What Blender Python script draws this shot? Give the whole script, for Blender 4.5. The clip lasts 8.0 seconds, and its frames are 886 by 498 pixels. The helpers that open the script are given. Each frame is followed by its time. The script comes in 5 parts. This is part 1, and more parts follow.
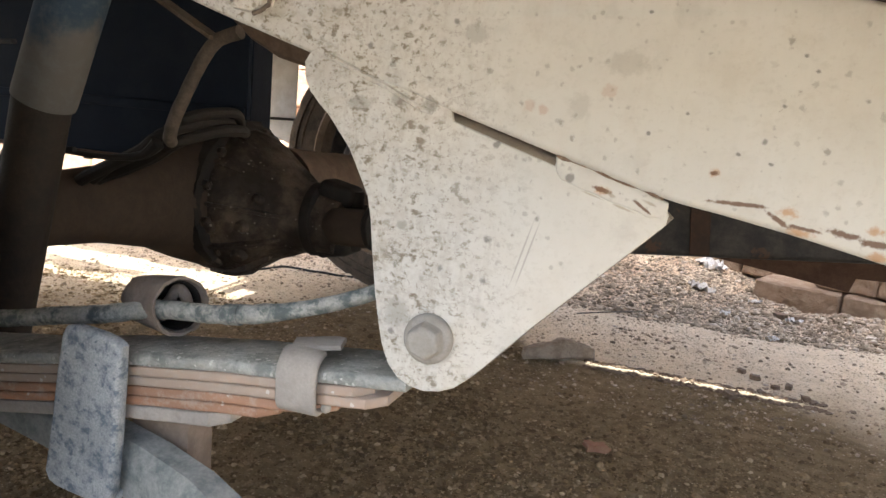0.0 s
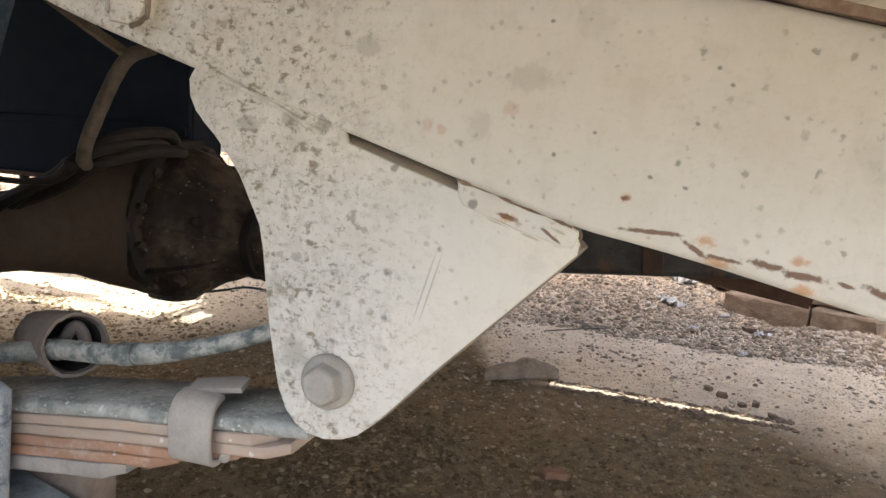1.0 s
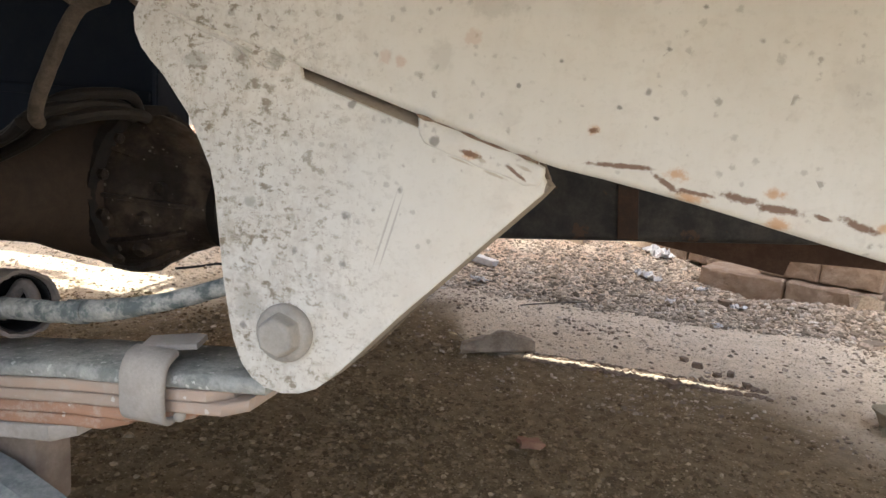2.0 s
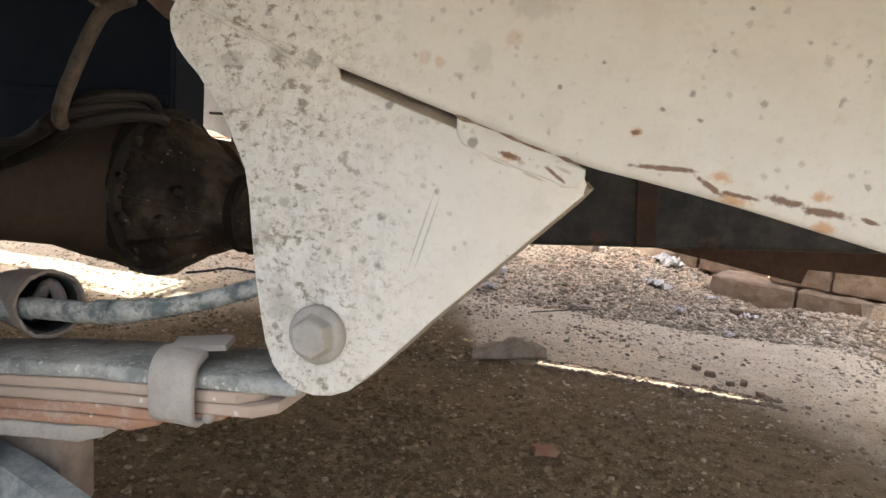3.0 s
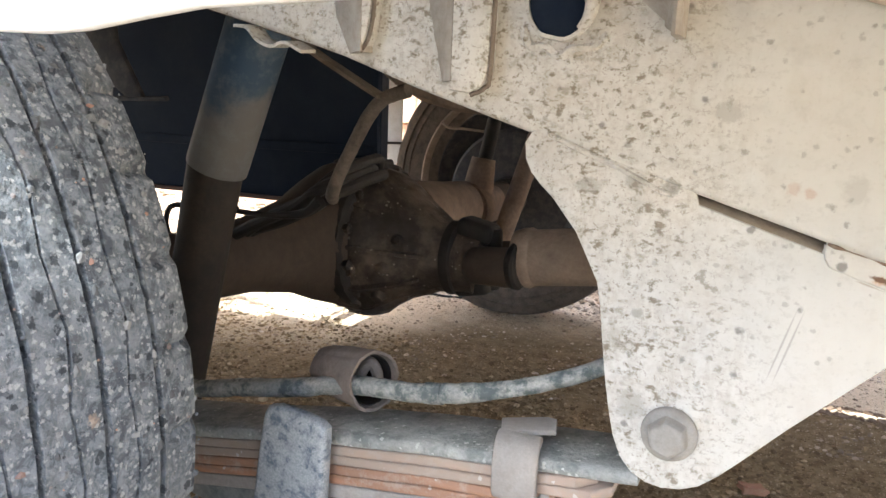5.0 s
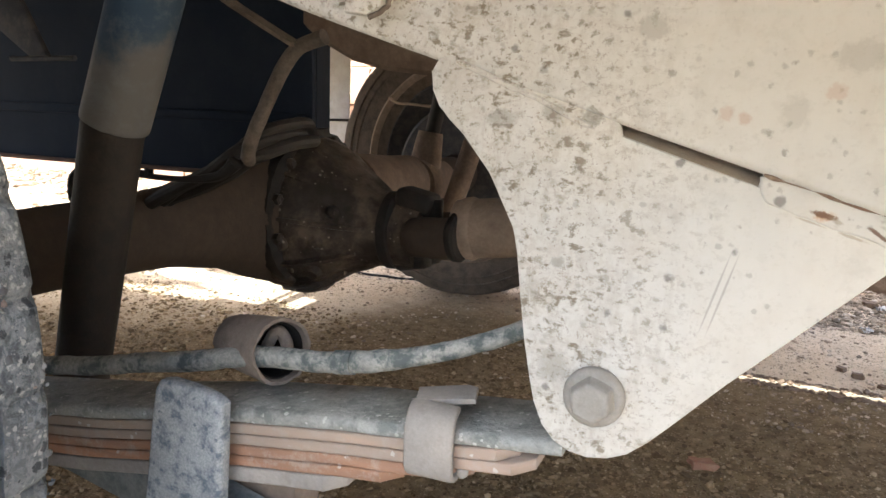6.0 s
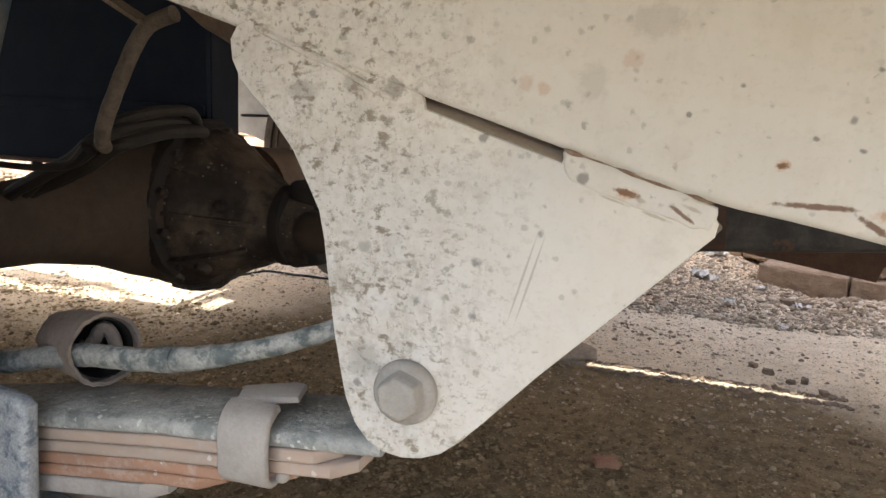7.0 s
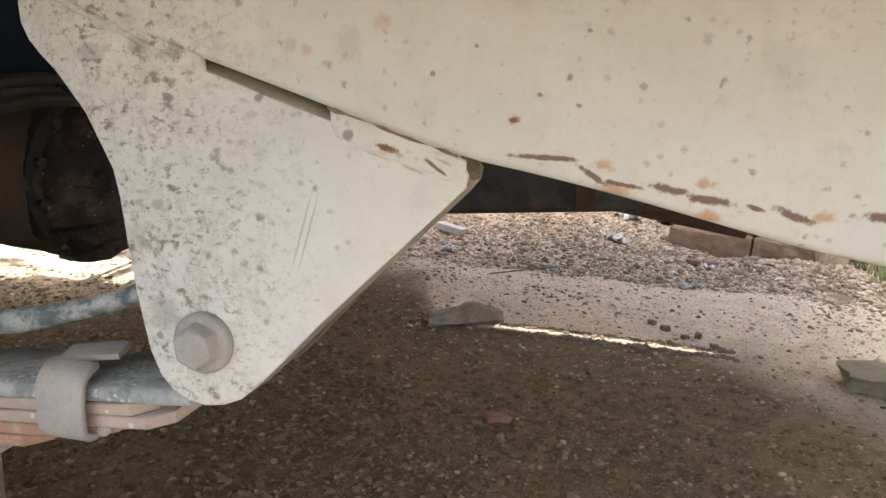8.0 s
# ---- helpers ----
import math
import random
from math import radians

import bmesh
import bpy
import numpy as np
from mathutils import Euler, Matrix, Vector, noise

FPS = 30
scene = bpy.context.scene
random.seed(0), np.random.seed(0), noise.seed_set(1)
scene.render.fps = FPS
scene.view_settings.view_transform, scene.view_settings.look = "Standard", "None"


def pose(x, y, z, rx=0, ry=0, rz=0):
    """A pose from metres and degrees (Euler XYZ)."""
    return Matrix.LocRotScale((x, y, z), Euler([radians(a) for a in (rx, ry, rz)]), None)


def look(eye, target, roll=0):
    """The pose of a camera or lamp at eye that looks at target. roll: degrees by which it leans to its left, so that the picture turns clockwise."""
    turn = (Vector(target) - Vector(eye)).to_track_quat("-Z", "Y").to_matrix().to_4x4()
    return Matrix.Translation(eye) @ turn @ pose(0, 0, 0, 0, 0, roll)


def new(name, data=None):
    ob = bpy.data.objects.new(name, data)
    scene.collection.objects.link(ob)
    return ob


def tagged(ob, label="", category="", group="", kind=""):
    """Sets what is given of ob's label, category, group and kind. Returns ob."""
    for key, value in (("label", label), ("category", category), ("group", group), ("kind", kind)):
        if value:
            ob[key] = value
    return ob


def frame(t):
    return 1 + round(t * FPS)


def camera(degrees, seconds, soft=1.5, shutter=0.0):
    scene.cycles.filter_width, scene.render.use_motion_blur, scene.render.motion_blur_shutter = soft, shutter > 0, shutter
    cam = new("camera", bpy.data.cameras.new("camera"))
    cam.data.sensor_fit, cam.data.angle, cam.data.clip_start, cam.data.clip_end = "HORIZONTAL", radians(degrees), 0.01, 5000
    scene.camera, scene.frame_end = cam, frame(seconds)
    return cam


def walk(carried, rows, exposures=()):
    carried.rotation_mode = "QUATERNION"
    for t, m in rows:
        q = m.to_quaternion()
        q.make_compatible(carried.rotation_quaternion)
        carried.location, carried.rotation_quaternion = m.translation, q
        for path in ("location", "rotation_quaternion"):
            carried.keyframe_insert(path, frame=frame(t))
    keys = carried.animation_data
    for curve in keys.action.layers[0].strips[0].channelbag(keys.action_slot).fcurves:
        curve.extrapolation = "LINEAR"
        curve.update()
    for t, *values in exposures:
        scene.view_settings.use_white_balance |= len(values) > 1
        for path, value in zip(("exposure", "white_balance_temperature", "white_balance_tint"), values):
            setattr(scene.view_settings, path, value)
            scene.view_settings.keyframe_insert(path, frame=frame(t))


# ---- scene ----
cam = camera(62.3, 8.0)
PATH = [
    (0, (0.181, -0.001, 0.538), (-0.46, 1.862, 0.194), 4.9),
    (0.2, (0.182, 0.014, 0.536), (-0.458, 1.877, 0.192), 4.9),
    (0.5, (0.184, 0.04, 0.543), (-0.442, 1.908, 0.198), 4.1),
    (0.8, (0.199, 0.049, 0.543), (-0.418, 1.925, 0.226), 3.8),
    (1, (0.214, 0.06, 0.546), (-0.383, 1.944, 0.244), 4.3),
    (1.2, (0.222, 0.069, 0.546), (-0.352, 1.96, 0.243), 4.2),
    (1.5, (0.21, 0.061, 0.549), (-0.401, 1.941, 0.244), 3.7),
    (1.7, (0.216, 0.07, 0.539), (-0.352, 1.958, 0.202), 4.0),
    (2.8, (0.223, 0.087, 0.501), (-0.297, 1.986, 0.149), 4.5),
    (3, (0.203, 0.077, 0.516), (-0.35, 1.971, 0.188), 4.7),
    (3.2, (0.186, 0.073, 0.535), (-0.381, 1.961, 0.2), 3.4),
    (3.5, (0.177, 0.065, 0.55), (-0.407, 1.949, 0.219), 2.6),
    (4, (0.14, 0.039, 0.56), (-0.527, 1.89, 0.206), 2.3),
    (4.5, (0.081, -0.002, 0.583), (-0.747, 1.786, 0.238), 2.5),
    (4.7, (0.067, -0.012, 0.587), (-0.788, 1.762, 0.239), 2.3),
    (5.8, (0.079, 0.037, 0.56), (-0.651, 1.862, 0.188), 1.9),
    (6, (0.083, 0.056, 0.55), (-0.656, 1.875, 0.171), 2.1),
    (6.2, (0.09, 0.075, 0.544), (-0.626, 1.905, 0.172), 2.6),
    (6.5, (0.109, 0.097, 0.539), (-0.56, 1.947, 0.175), 2.5),
    (6.8, (0.132, 0.109, 0.532), (-0.5, 1.968, 0.154), 2.2),
    (7, (0.149, 0.114, 0.537), (-0.467, 1.981, 0.17), 2.7),
    (7.5, (0.191, 0.132, 0.537), (-0.337, 2.021, 0.147), 2.9),
    (7.7, (0.206, 0.124, 0.538), (-0.314, 2.015, 0.143), 3.0),
    (8, (0.24, 0.115, 0.536), (-0.228, 2.01, 0.098), 2.4),
]
walk(cam, [(t, look(eye, target, roll)) for t, eye, target, roll in PATH],
     [(0.0, 2.31, 5970, 4.0), (1.5, 2.09, 5870, 4.0), (3.0, 2.14, 5970, 4.0), (3.6, 2.08, 5870, 4.0), (4.05, 2.17, 5820, 4.0), (4.5, 2.66, 5800, 4.0), (4.9, 2.72, 5750, 4.0), (5.8, 2.62, 5900, 4.0), (6.5, 2.31, 5900, 4.0), (7.0, 2.17, 5970, 4.0), (8.0, 2.11, 5970, 4.0)])

# ---- light ----
SUN_ELEV, SUN_TRAVEL = 62.0, (0.45, 0.89)          # the sun stands behind the near side of the truck
world = bpy.data.worlds.new("sky")
scene.world = world
world.use_nodes = True
wn = world.node_tree
wn.nodes.clear()
sky = wn.nodes.new("ShaderNodeTexSky")
sky.sky_type, sky.sun_disc = "NISHITA", False
sky.sun_elevation = radians(SUN_ELEV)
sky.sun_rotation = math.atan2(-SUN_TRAVEL[0], -SUN_TRAVEL[1])
sky.air_density, sky.dust_density = 0.75, 6.0
bg = wn.nodes.new("ShaderNodeBackground")
bg.inputs["Strength"].default_value = 0.15
wout = wn.nodes.new("ShaderNodeOutputWorld")
wn.links.new(sky.outputs[0], bg.inputs[0])
wn.links.new(bg.outputs[0], wout.inputs[0])
lamp = bpy.data.lights.new("sun", "SUN")
lamp.energy, lamp.angle, lamp.color = 2.6, radians(0.4), (1.0, 0.965, 0.905)
sun = new("sun", lamp)
run = math.hypot(*SUN_TRAVEL)
sx, sy = SUN_TRAVEL[0] / run, SUN_TRAVEL[1] / run
ce, se = math.cos(radians(SUN_ELEV)), math.sin(radians(SUN_ELEV))
sun.matrix_world = look((-sx * ce * 20, -sy * ce * 20, se * 20), (0, 0, 0))


# ---- materials ----
class Nodes:
    """A small builder of node materials."""

    def __init__(self, name):
        self.m = bpy.data.materials.new(name)
        self.m.use_nodes = True
        self.t = self.m.node_tree
        self.p = self.t.nodes["Principled BSDF"]
        self.geo = None

    def n(self, kind, operation="", feature=""):
        node = self.t.nodes.new(kind)
        if operation:
            node.operation = operation
        if feature:
            node.feature = feature
        return node

    def link(self, a, b):
        self.t.links.new(a, b)

    def put(self, socket, value):
        if hasattr(value, "is_output"):
            self.link(value, socket)
        else:
            socket.default_value = value

    def pos(self, scale=(1, 1, 1), move=(0, 0, 0)):
        if self.geo is None:
            self.geo = self.n("ShaderNodeNewGeometry")
        if scale == (1, 1, 1) and move == (0, 0, 0):
            return self.geo.outputs["Position"]
        mp = self.n("ShaderNodeMapping")
        mp.inputs["Scale"].default_value = scale
        mp.inputs["Location"].default_value = move
        self.link(self.geo.outputs["Position"], mp.inputs["Vector"])
        return mp.outputs[0]

    def noise(self, scale, detail=4, rough=0.6, vec=None, distort=0.0):
        k = self.n("ShaderNodeTexNoise")
        k.inputs["Scale"].default_value = scale
        k.inputs["Detail"].default_value = detail
        k.inputs["Roughness"].default_value = rough
        k.inputs["Distortion"].default_value = distort
        self.link(vec or self.pos(), k.inputs["Vector"])
        return k.outputs["Fac"]

    def voronoi(self, scale, vec=None, feature="F1"):
        k = self.n("ShaderNodeTexVoronoi", feature=feature)
        k.inputs["Scale"].default_value = scale
        self.link(vec or self.pos(), k.inputs["Vector"])
        return k

    def ramp(self, fac, lo, hi, a=0.0, b=1.0):
        r = self.n("ShaderNodeMapRange")
        r.interpolation_type = "SMOOTHSTEP"
        self.link(fac, r.inputs["Value"])
        for i, v in ((1, lo), (2, hi), (3, a), (4, b)):
            self.put(r.inputs[i], v)
        return r.outputs[0]

    def math(self, op, a, b=0.0):
        k = self.n("ShaderNodeMath", operation=op)
        self.put(k.inputs[0], a)
        self.put(k.inputs[1], b)
        return k.outputs[0]

    def mix(self, fac, a, b):
        k = self.n("ShaderNodeMix")
        k.data_type = "RGBA"
        self.put(k.inputs[0], fac)
        for i, c in ((6, a), (7, b)):
            self.put(k.inputs[i], (*c, 1.0) if isinstance(c, tuple) else c)
        return k.outputs[2]

    def island(self):
        if self.geo is None:
            self.pos()
            self.geo = self.geo or self.n("ShaderNodeNewGeometry")
        return self.geo.outputs["Random Per Island"]

    def each(self):
        return self.n("ShaderNodeObjectInfo").outputs["Random"]

    def done(self, color, rough, metal=0.0, bumps=(), spec=0.3):
        self.put(self.p.inputs["Base Color"], (*color, 1.0) if isinstance(color, tuple) else color)
        self.put(self.p.inputs["Roughness"], rough)
        self.put(self.p.inputs["Metallic"], metal)
        self.p.inputs["Specular IOR Level"].default_value = spec
        last = None
        for height, strength, dist in bumps:
            b = self.n("ShaderNodeBump")
            b.inputs["Strength"].default_value = strength
            b.inputs["Distance"].default_value = dist
            self.link(height, b.inputs["Height"])
            if last is not None:
                self.link(last, b.inputs["Normal"])
            last = b.outputs[0]
        if last is not None:
            self.link(last, self.p.inputs["Normal"])
        return self.m

    def axis(self, i):
        s = self.n("ShaderNodeSeparateXYZ")
        self.link(self.pos(), s.inputs[0])
        return s.outputs[i]

    def blot(self, x, z, rx, rz, turn=0.0, warp=0.35, soft=0.35):
        """A ragged spot on a face that looks along y."""
        s = self.n("ShaderNodeMapping")
        s.vector_type = "TEXTURE"
        s.inputs["Location"].default_value = (x, 0.46, z)
        s.inputs["Rotation"].default_value = (0, radians(turn), 0)
        s.inputs["Scale"].default_value = (rx, 1.0, rz)
        self.link(self.pos(), s.inputs["Vector"])
        cut = self.n("ShaderNodeVectorMath", operation="MULTIPLY")
        self.link(s.outputs[0], cut.inputs[0])
        cut.inputs[1].default_value = (1, 0, 1)
        ln = self.n("ShaderNodeVectorMath", operation="LENGTH")
        self.link(cut.outputs[0], ln.inputs[0])
        if not hasattr(self, "wobble"):
            self.wobble = self.noise(230, 3, 0.7)
            self.wobble = self.math("SUBTRACT", self.wobble, 0.5)
        d = self.math("ADD", ln.outputs["Value"], self.math("MULTIPLY", self.wobble, warp * 5))
        return self.ramp(d, 1.0 + soft, 1.0 - soft)


def specks(k, scale, size, amount, seed=0.0, wild=0.35, soft=0.05, stretch=(1, 1, 1)):
    """Scattered specks: a share of the cells holds one, each of its own size."""
    v = k.voronoi(scale, k.pos(stretch, (seed, seed * 2, seed * 3)))
    sep = k.n("ShaderNodeSeparateColor")
    k.link(v.outputs["Color"], sep.inputs[0])
    d = k.math("ADD", v.outputs["Distance"], k.math("MULTIPLY", k.math("SUBTRACT", k.noise(scale * 2.4, 3), 0.5), wild))
    reach = k.math("MULTIPLY", sep.outputs[1], size)
    dot = k.ramp(k.math("SUBTRACT", d, reach), soft, -soft)
    chosen = k.ramp(k.math("SUBTRACT", amount, sep.outputs[0]), -0.02, 0.02)
    return k.math("MULTIPLY", dot, chosen)


def white_paint():
    k = Nodes("dusty_white_paint")
    big = k.ramp(k.noise(7, 4, 0.6), 0.3, 0.7)
    col = k.mix(big, (0.545, 0.525, 0.470), (0.600, 0.582, 0.530))
    col = k.mix(k.ramp(k.noise(40, 5, 0.7), 0.45, 0.75, 0.0, 0.35), col, (0.47, 0.43, 0.365))
    # splashed mud lies thickest behind the wheel's line of throw
    throw = k.ramp(k.math("ADD", k.axis(0), k.math("MULTIPLY", k.axis(2), 0.15)), 0.17, 0.05)
    patch = k.math("MULTIPLY", throw, k.ramp(k.noise(13, 3), 0.36, 0.58, 0.5, 1.0))
    clump = k.ramp(k.noise(34, 4, 0.65), 0.34, 0.62, 0.50, 1.0)
    mud = k.math("MULTIPLY", k.math("MULTIPLY", k.ramp(k.noise(190, 5, 0.7, distort=0.4), 0.47, 0.60), patch), clump)
    col = k.mix(k.math("MULTIPLY", mud, 0.30), col, (0.30, 0.25, 0.175))
    stain = k.math("MULTIPLY", k.ramp(k.noise(30, 5, 0.72, distort=0.8), 0.46, 0.76), k.math("ADD", k.math("MULTIPLY", patch, 0.48), 0.06))
    col = k.mix(stain, col, (0.37, 0.315, 0.24))
    # dried splashes: ragged dabs, crowded where the wheel throws them
    few = k.math("MULTIPLY", k.ramp(k.noise(125, 5, 0.70, k.pos(scale=(0.75, 1.0, 1.15)), 0.2), 0.52, 0.70), k.math("MULTIPLY", patch, clump))
    col = k.mix(k.math("MULTIPLY", few, 0.72), col, (0.205, 0.168, 0.108))
    thrown = k.ramp(k.math("ADD", k.axis(0), k.math("MULTIPLY", k.axis(2), 0.15)), 0.165, 0.055, 0.07, 1.0)
    small = k.math("MULTIPLY", k.ramp(k.noise(165, 4, 0.65, k.pos((0.8, 1.0, 1.1), (4.0, 0.0, 2.0)), 0.2), 0.54, 0.67), thrown)
    col = k.mix(k.math("MULTIPLY", small, 0.90), col, (0.185, 0.150, 0.098))
    tiny = k.math("MULTIPLY", k.ramp(k.noise(300, 3, 0.6), 0.58, 0.67), k.math("ADD", k.math("MULTIPLY", thrown, 0.75), 0.05))
    col = k.mix(k.math("MULTIPLY", tiny, 0.65), col, (0.20, 0.16, 0.11))
    smudge = specks(k, 44, 0.42, 0.30, 31.0, wild=1.2, soft=0.25)
    col = k.mix(k.math("MULTIPLY", smudge, 0.22), col, (0.35, 0.335, 0.30))
    dots = specks(k, 120, 0.22, 0.17, 6.0, wild=0.9, soft=0.12)
    col = k.mix(k.math("MULTIPLY", dots, 0.60), col, (0.19, 0.165, 0.135))
    hard = specks(k, 62, 0.14, 0.34, 11.0, wild=0.45, soft=0.07)
    col = k.mix(k.math("MULTIPLY", hard, 0.72), col, (0.15, 0.135, 0.12))
    fine = specks(k, 190, 0.32, 0.24, 17.0, wild=0.8, soft=0.14)
    col = k.mix(k.math("MULTIPLY", fine, 0.42), col, (0.23, 0.21, 0.175))
    streak = k.math("MULTIPLY", k.ramp(k.noise(120, 4, 0.65, k.pos(scale=(1.0, 1.0, 0.22))), 0.50, 0.68), k.math("ADD", k.math("MULTIPLY", patch, 0.30), 0.05))
    col = k.mix(streak, col, (0.33, 0.295, 0.23))
    cloud = k.ramp(k.noise(85, 4, 0.6), 0.60, 0.74, 0.0, 0.30)
    col = k.mix(cloud, col, (0.36, 0.34, 0.30))
    for x, z, rx, rz, share in ((0.129, 0.581, .012, .007, .28), (0.103, 0.554, .006, .008, .25), (0.031, 0.595, .008, .006, .4),
                                (-0.021, 0.549, .006, .005, .55), (0.002, 0.548, .005, .005, .65), (-0.012, 0.401, .010, .011, .45),
                                (-0.051, 0.545, .009, .005, .5), (-0.012, 0.464, .004, .003, .6)):
        col = k.mix(k.math("MULTIPLY", k.blot(x, z, rx, rz), share), col, (0.26, 0.24, 0.20))
    for x, z in ((.167, .554), (.198, .533), (.216, .529), (.146, .541), (.218, .562), (.139, .611), (.225, .590), (.232, .582)):
        col = k.mix(k.math("MULTIPLY", k.blot(x, z, .0012, .0010, 20, .5, .55), 0.7), col, (0.10, 0.09, 0.08))
    faint = (0.42, 0.25, 0.165)
    for x, z, rx, rz, share in ((.071, .552, .0035, .0035, .35), (.080, .550, .003, .003, .45), (.120, .564, .004, .004, .35)):
        col = k.mix(k.math("MULTIPLY", k.blot(x, z, rx, rz), share), col, faint)
    rust, glow = (0.135, 0.068, 0.036), (0.43, 0.215, 0.070)
    for x, z, rx, rz in ((.186, .521, .0036, .0030), (.228, .5025, .007, .004), (.277, .483, .007, .004), (.323, .487, .006, .003), (.274, .498, .006, .003),
                         (.122, .503, .006, .003), (.236, .492, .010, .003)):
        col = k.mix(k.math("MULTIPLY", k.blot(x, z, rx * 0.62, rz * 0.70, 0, .6, .7), 0.7), col, glow)
    for x, z, rx, rz, turn in ((.202, .5045, .017, .0018, 0), (.224, .498, .008, .002, 32), (.239, .4945, .009, .0016, 8), (.259, .494, .010, .0028, 8),
                               (.277, .4905, .010, .003, 4), (.296, .4885, .004, .0015, 15), (.311, .4868, .008, .0028, 20), (.345, .489, .006, .003, 0),
                               (.122, .5035, .006, .0022, 14), (.147, .496, .006, .0014, 35), (.186, .521, .0025, .002, 0)):
        col = k.mix(k.math("MULTIPLY", k.blot(x, z, rx * 0.92, rz * 0.68, turn, .42, .40), 0.90), col, rust)
    for x, z, rx, rz, turn in ((.152, .4985, .004, .0009, 20), (.136, .4935, .006, .0007, 17), (.116, .4995, .006, .0006, 17), (.128, .501, .004, .0012, 24)):
        col = k.mix(k.math("MULTIPLY", k.blot(x, z, rx, rz, turn, .4, .5), 0.5), col, (0.24, 0.18, 0.11))
    for x in (0.0745, 0.0785):
        col = k.mix(k.math("MULTIPLY", k.blot(x, .456, .0006, .021, 15, .06, .4), 0.6), col, (0.3, 0.28, 0.25))
    rough = k.ramp(k.noise(60, 3), 0.3, 0.7, 0.45, 0.62)
    return k.done(col, rough, bumps=((mud, 0.35, 0.0008), (few, 0.5, 0.001), (k.noise(25, 4), 0.12, 0.003)))


def dusty(name, base, dust, share=0.5, rough=0.75, metal=0.0, scale=40, fleck=None, bump=0.4, fine=220, sharp=0.0, spec=0.3):
    """A worn surface under a patchy film of dust, with flecks where they are given."""
    k = Nodes(name)
    lo, hi = 0.5 - share * 0.35, 0.72 - share * 0.2
    lo, hi = lo + (hi - lo) * sharp * 0.38, hi - (hi - lo) * sharp * 0.38
    a = k.ramp(k.noise(scale, 6, 0.7), lo, hi)
    b = k.ramp(k.noise(scale * 6, 4, 0.7), 0.3, 0.7)
    fac = k.math("MULTIPLY", a, k.math("ADD", k.math("MULTIPLY", b, 0.5), 0.5))
    col = k.mix(fac, base, dust)
    col = k.mix(k.ramp(k.noise(scale * 0.22, 3), 0.35, 0.75, 0, 0.4), col, tuple(c * 0.6 for c in base))
    if fleck:
        color, size, amount = fleck
        col = k.mix(k.math("MULTIPLY", specks(k, size, 0.40, amount, wild=1.0), 0.7), col, color)
    up = k.noise(fine, 4, 0.7)
    return k.done(col, k.math("ADD", k.math("MULTIPLY", fac, 0.15), rough - 0.1), metal,
                  bumps=((up, bump, 0.0015), (k.noise(scale, 4), bump * 0.6, 0.004)), spec=spec)


def leaf_steel():
    """Bare leaf edges: streaks of rust along the leaf, caked dust and pale flakes."""
    k = Nodes("rusty_leaf_steel")
    long = k.pos(scale=(0.16, 1, 1.6))
    s = k.noise(150, 5, 0.7, long)
    col = k.mix(k.ramp(k.noise(26, 4, 0.65, long), 0.38, 0.62), (0.28, 0.157, 0.098), (0.42, 0.212, 0.120))
    col = k.mix(k.ramp(s, 0.40, 0.66, 0.0, 0.35), col, (0.25, 0.17, 0.125))
    col = k.mix(k.ramp(k.noise(60, 5, 0.75), 0.46, 0.68, 0, 0.60), col, (0.40, 0.345, 0.29))
    col = k.mix(k.ramp(k.each(), 0.45, 0.75, 0.0, 0.65), col, (0.33, 0.295, 0.25))
    col = k.mix(k.math("MULTIPLY", specks(k, 190, 0.4, 0.12, wild=0.8), 0.6), col, (0.58, 0.56, 0.51))
    return k.done(col, 0.85, bumps=((s, 0.5, 0.001), (k.noise(300, 3), 0.3, 0.0008)))


